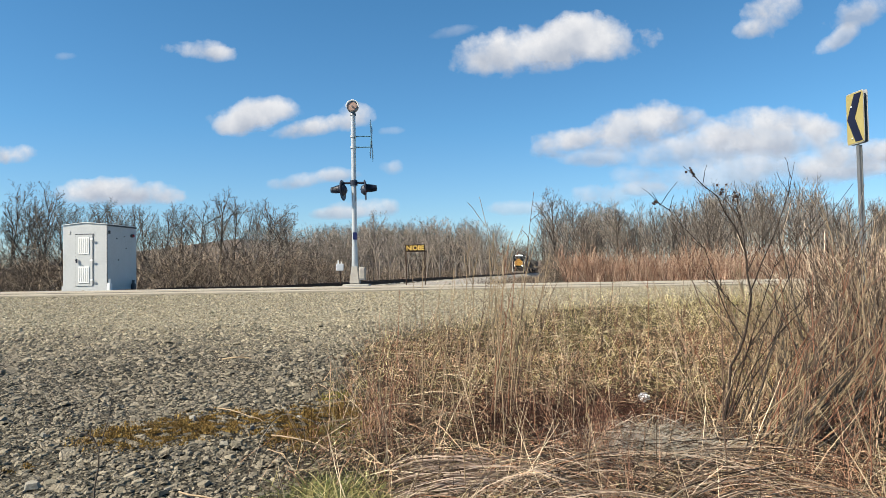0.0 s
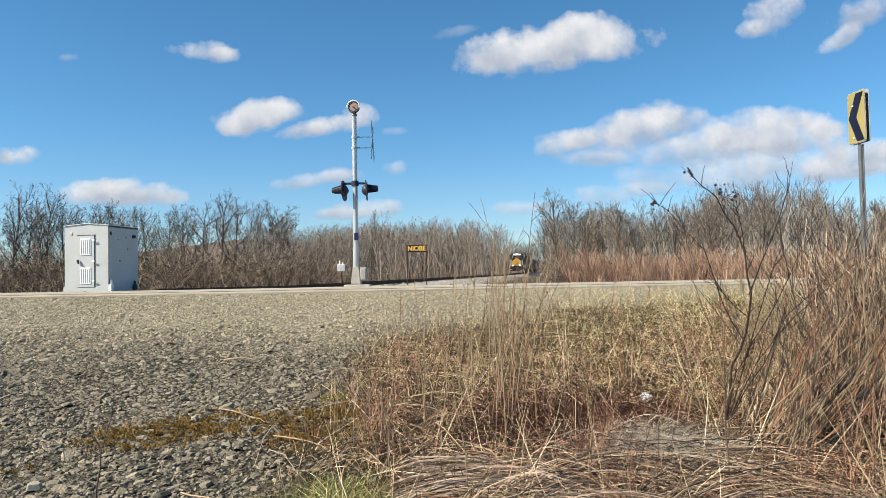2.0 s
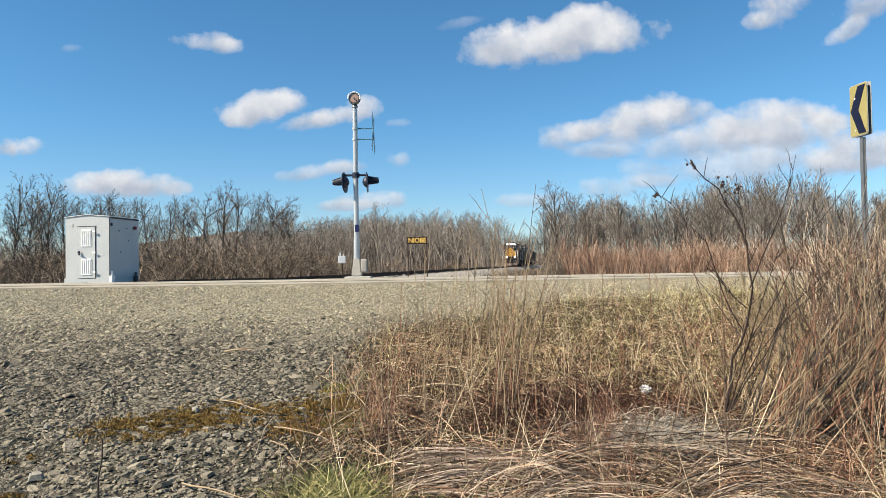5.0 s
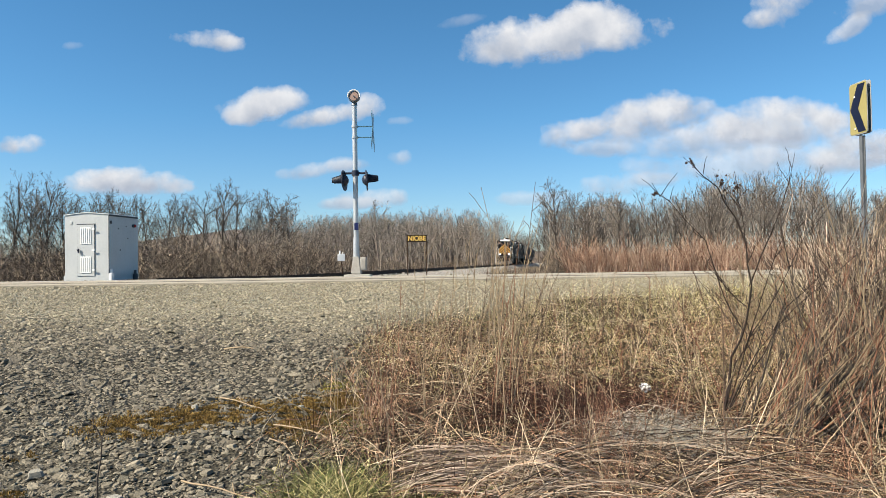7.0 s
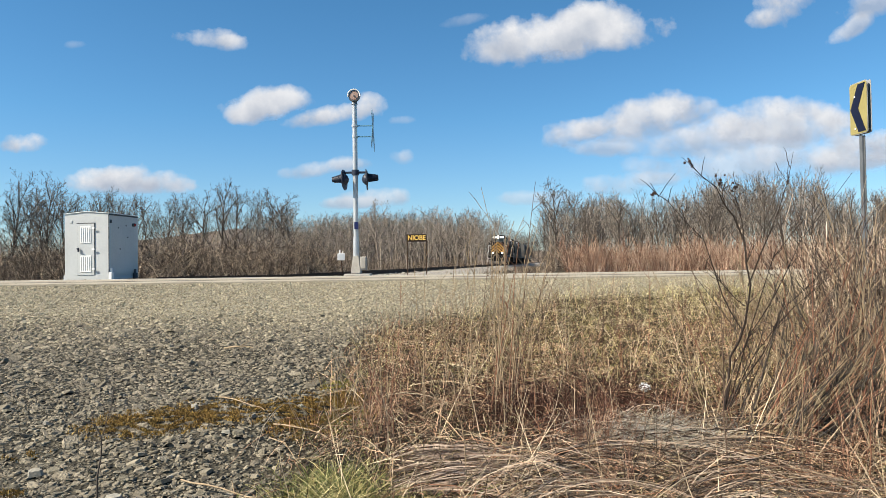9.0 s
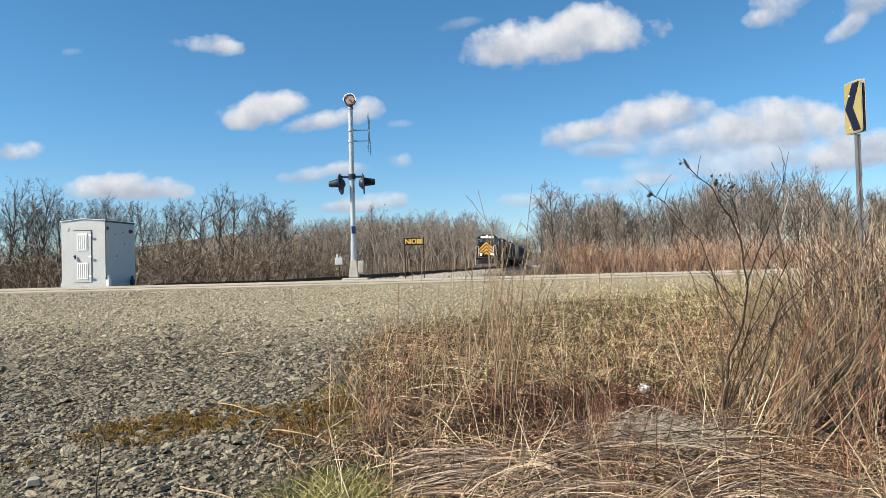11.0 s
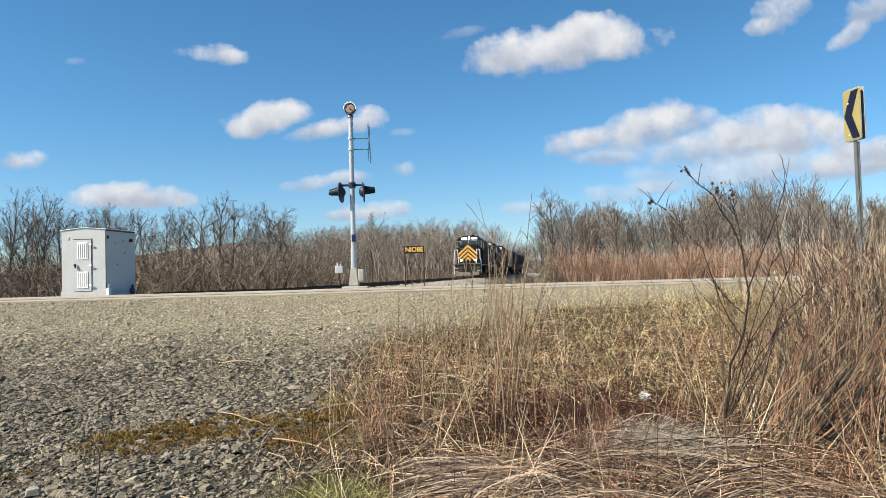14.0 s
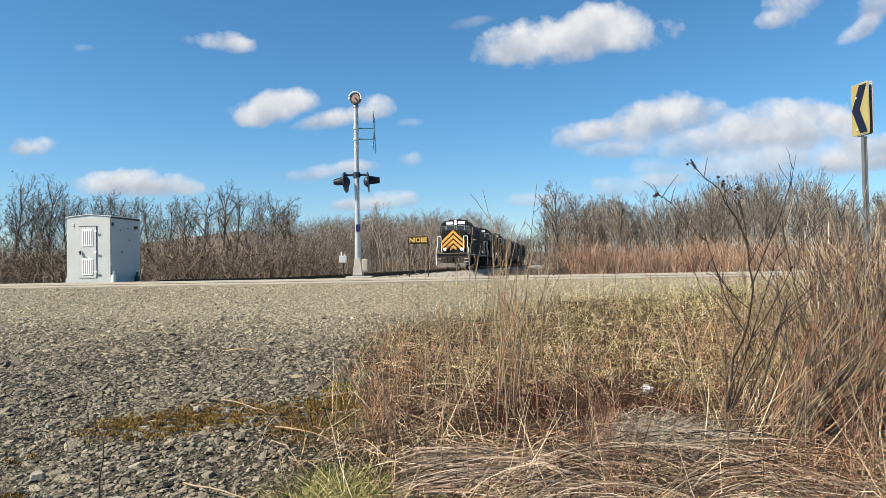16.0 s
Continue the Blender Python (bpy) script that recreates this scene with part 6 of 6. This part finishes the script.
def stick(a, b, radius, seed, mat="stalk", sag=0.03):
    """A dry stick lying on the ground between two spots."""
    q = np.random.default_rng(seed)
    K = 9
    t = np.linspace(0, 1, K)
    x, y = a[0] + (b[0] - a[0]) * t, a[1] + (b[1] - a[1]) * t
    x, y = x + q.normal(0, 0.008, K), y + q.normal(0, 0.008, K)
    z = np.maximum(ground_z(x, y) + 0.03 + sag * np.sin(math.pi * t), 0)
    pts = np.stack([x, y, z], 1)
    o0 = pts[0].copy()
    V, F = [], []
    tube(list(pts - o0), list(radius * (1 - 0.6 * t)), 6, V, F)
    ob = new("stick", fast_mesh("stick", np.array(V), np.array(F), M[mat], True))
    ob.matrix_basis = Matrix.Translation(o0)
    tagged(ob, "pale dry stick lying on the gravel", "stick", "fallen sticks")
    if q.random() < 0.6:
        i = 4
        V, F = [], []
        d = np.array((q.normal(0, 1), q.normal(0, 1), 0.35))
        d /= np.linalg.norm(d)
        tube([pts[i] - o0 + d * s for s in (0, 0.06, 0.12)], [radius * 0.6, radius * 0.45, radius * 0.3], 5, V, F)
        tw = new("side_twig", fast_mesh("side_twig", np.array(V), np.array(F), M[mat], True))
        tw.parent = ob


for k, (a, b, rad, sag) in enumerate([((-1.62, 4.30), (-0.78, 3.75), 0.006, 0.03), ((-1.75, 3.85), (-1.05, 3.62), 0.009, 0.02), ((-1.30, 5.30), (-0.42, 4.35), 0.006, 0.10), ((-1.25, 5.05), (-0.85, 4.35), 0.004, 0.06), ((-1.95, 6.1), (-1.45, 5.65), 0.006, 0.02), ((-1.0, 4.62), (-0.72, 4.55), 0.007, 0.02), ((-0.95, 5.75), (-0.45, 5.75), 0.006, 0.04), ((-1.1, 6.2), (-0.55, 6.1), 0.005, 0.05), ((-2.55, 8.2), (-2.2, 8.1), 0.012, 0.02), ((-1.0, 8.9), (-0.7, 8.6), 0.012, 0.03),
                                      ((1.35, 4.6), (2.65, 3.7), 0.007, 0.16), ((1.6, 5.1), (3.1, 4.9), 0.006, 0.14), ((0.9, 4.2), (2.0, 4.25), 0.005, 0.14), ((1.25, 5.6), (2.05, 5.1), 0.007, 0.12), ((2.0, 4.4), (2.9, 4.7), 0.005, 0.15)]):
    stick(a, b, rad, 1200 + k, "stalk", sag)


def build_scrap():
    """Crumpled pale scrap caught in the grass."""
    q = np.random.default_rng(301)
    bm = bmesh.new()
    bmesh.ops.create_icosphere(bm, subdivisions=3, radius=0.055)
    for v in bm.verts:
        v.co *= 0.75 + 0.5 * noise.noise(v.co * 38.0) + q.uniform(-0.06, 0.06)
        v.co.z *= 0.8
    me = bpy.data.meshes.new("paper_scrap")
    bm.to_mesh(me)
    bm.free()
    me.materials.append(M["white"])
    ob = new("paper_scrap", me)
    x, y = 1.70, 6.1
    ob.matrix_basis = pose(x, y, float(ground_z(x, y)) + 0.17, 20, 10, 30)
    tagged(ob, "crumpled white scrap caught in dead grass", "litter")


build_scrap()

# a few larger pale stones that stand out: place and size
STONE_MESH = []
for V, F in STONES:
    me = fast_mesh("stone", V * (1, 1, 0.65), F, M["slate_single"])
    STONE_MESH.append(me)
PALE_MESH = []
for V, F in STONES[:5]:
    PALE_MESH.append(fast_mesh("stone", V * (1, 1, 1.15), F, M["pale_stone"]))
q = np.random.default_rng(95)


def lay_stone(x, y, size, meshes, k):
    ob = new("stone", meshes[k % len(meshes)])
    ob.parent = ground
    ob.matrix_basis = pose(x, y, float(ground_z(x, y)) + 0.06 * size, q.normal(0, 9), q.normal(0, 9), q.uniform(0, 360)) @ Matrix.Diagonal((size, size, size, 1))
    return ob


for k, (x, y, s) in enumerate([(-1.50, 5.52, 0.085), (-1.60, 5.16, 0.08), (-2.07, 5.85, 0.11), (-2.62, 4.52, 0.15), (-1.80, 5.80, 0.07), (-1.70, 5.85, 0.07), (-1.40, 6.2, 0.07), (-1.25, 6.25, 0.075), (-1.2, 5.85, 0.09), (-1.9, 4.05, 0.12), (-1.02, 6.75, 0.08), (-0.9, 6.9, 0.08), (-3.1, 5.5, 0.08), (1.62, 5.7, 0.07), (-1.1, 6.4, 0.06), (-2.35, 5.1, 0.05), (-1.72, 4.4, 0.05), (-2.9, 6.4, 0.06), (-2.2, 6.9, 0.06)]):
    lay_stone(x, y, min(s, 0.12), PALE_MESH, k).location.z += 0.14 * s
done = 0
while done < 280:
    y = 3.0 + 3.6 * q.random() ** 0.9
    x = q.uniform(-0.64, 0.0) * (y + 0.3)
    if x > float(weed_edge(y)) + 0.1:
        continue
    lay_stone(x, y, float(np.exp(q.normal(-2.75, 0.34))), STONE_MESH, done)
    done += 1

# ---- movement ----
def train_depth(t):
    """Depth of the train's front along the track at t seconds."""
    return 65.5 + 6.75 * (16.0 - t)


def motions():
    for ob, back, wheels in train:
        c = 1 / math.cos(math.atan(TRACK_SLOPE))
        walk(ob, [(t, track_pose(train_depth(t) + back / c)) for t in np.linspace(0, 16, 9)])
        for w, y in wheels:
            rest = Matrix.Translation((0, y, 0.51))
            rows = []
            for k in range(161):
                t = k * 0.1
                a = 6.75 * c * t / 0.51
                rows.append((t, rest @ Matrix.Rotation(a, 4, "X")))
            walk(w, rows)
    # the tall shrub and the canes round it sway in the wind: seconds and degrees of lean
    sway = [(0, 0.74), (0.5, 0.61), (1, 0.61), (1.5, 0.42), (2, 0.17), (2.5, 0.42), (3, 0.55), (3.5, 0.61), (4, 0.61), (5, 0.47), (6.5, 0.30), (7, 0.36), (7.5, 0.30), (8, 0.42), (8.5, 0.23), (9, 0.04), (10.2, -0.01), (11.5, -0.02), (12, -0.02), (12.5, -0.15), (13, -0.08), (13.5, 0.04), (14, 0.23), (14.5, -0.21), (15, -0.34), (15.5, -0.02), (16, 0.30)]
    for ob, share in [(shrub, 1.0)] + [(c, 0.6) for c in clumps]:
        rest = ob.matrix_basis.copy()
        walk(ob, [(t, rest @ Matrix.Rotation(radians(a * share), 4, "Y")) for t, a in sway])
    for ob, m, speed in clouds:
        walk(ob, [(t, Matrix.Translation((speed * t, 0, 0)) @ m) for t in (0.0, 8.0, 16.0)])


motions()
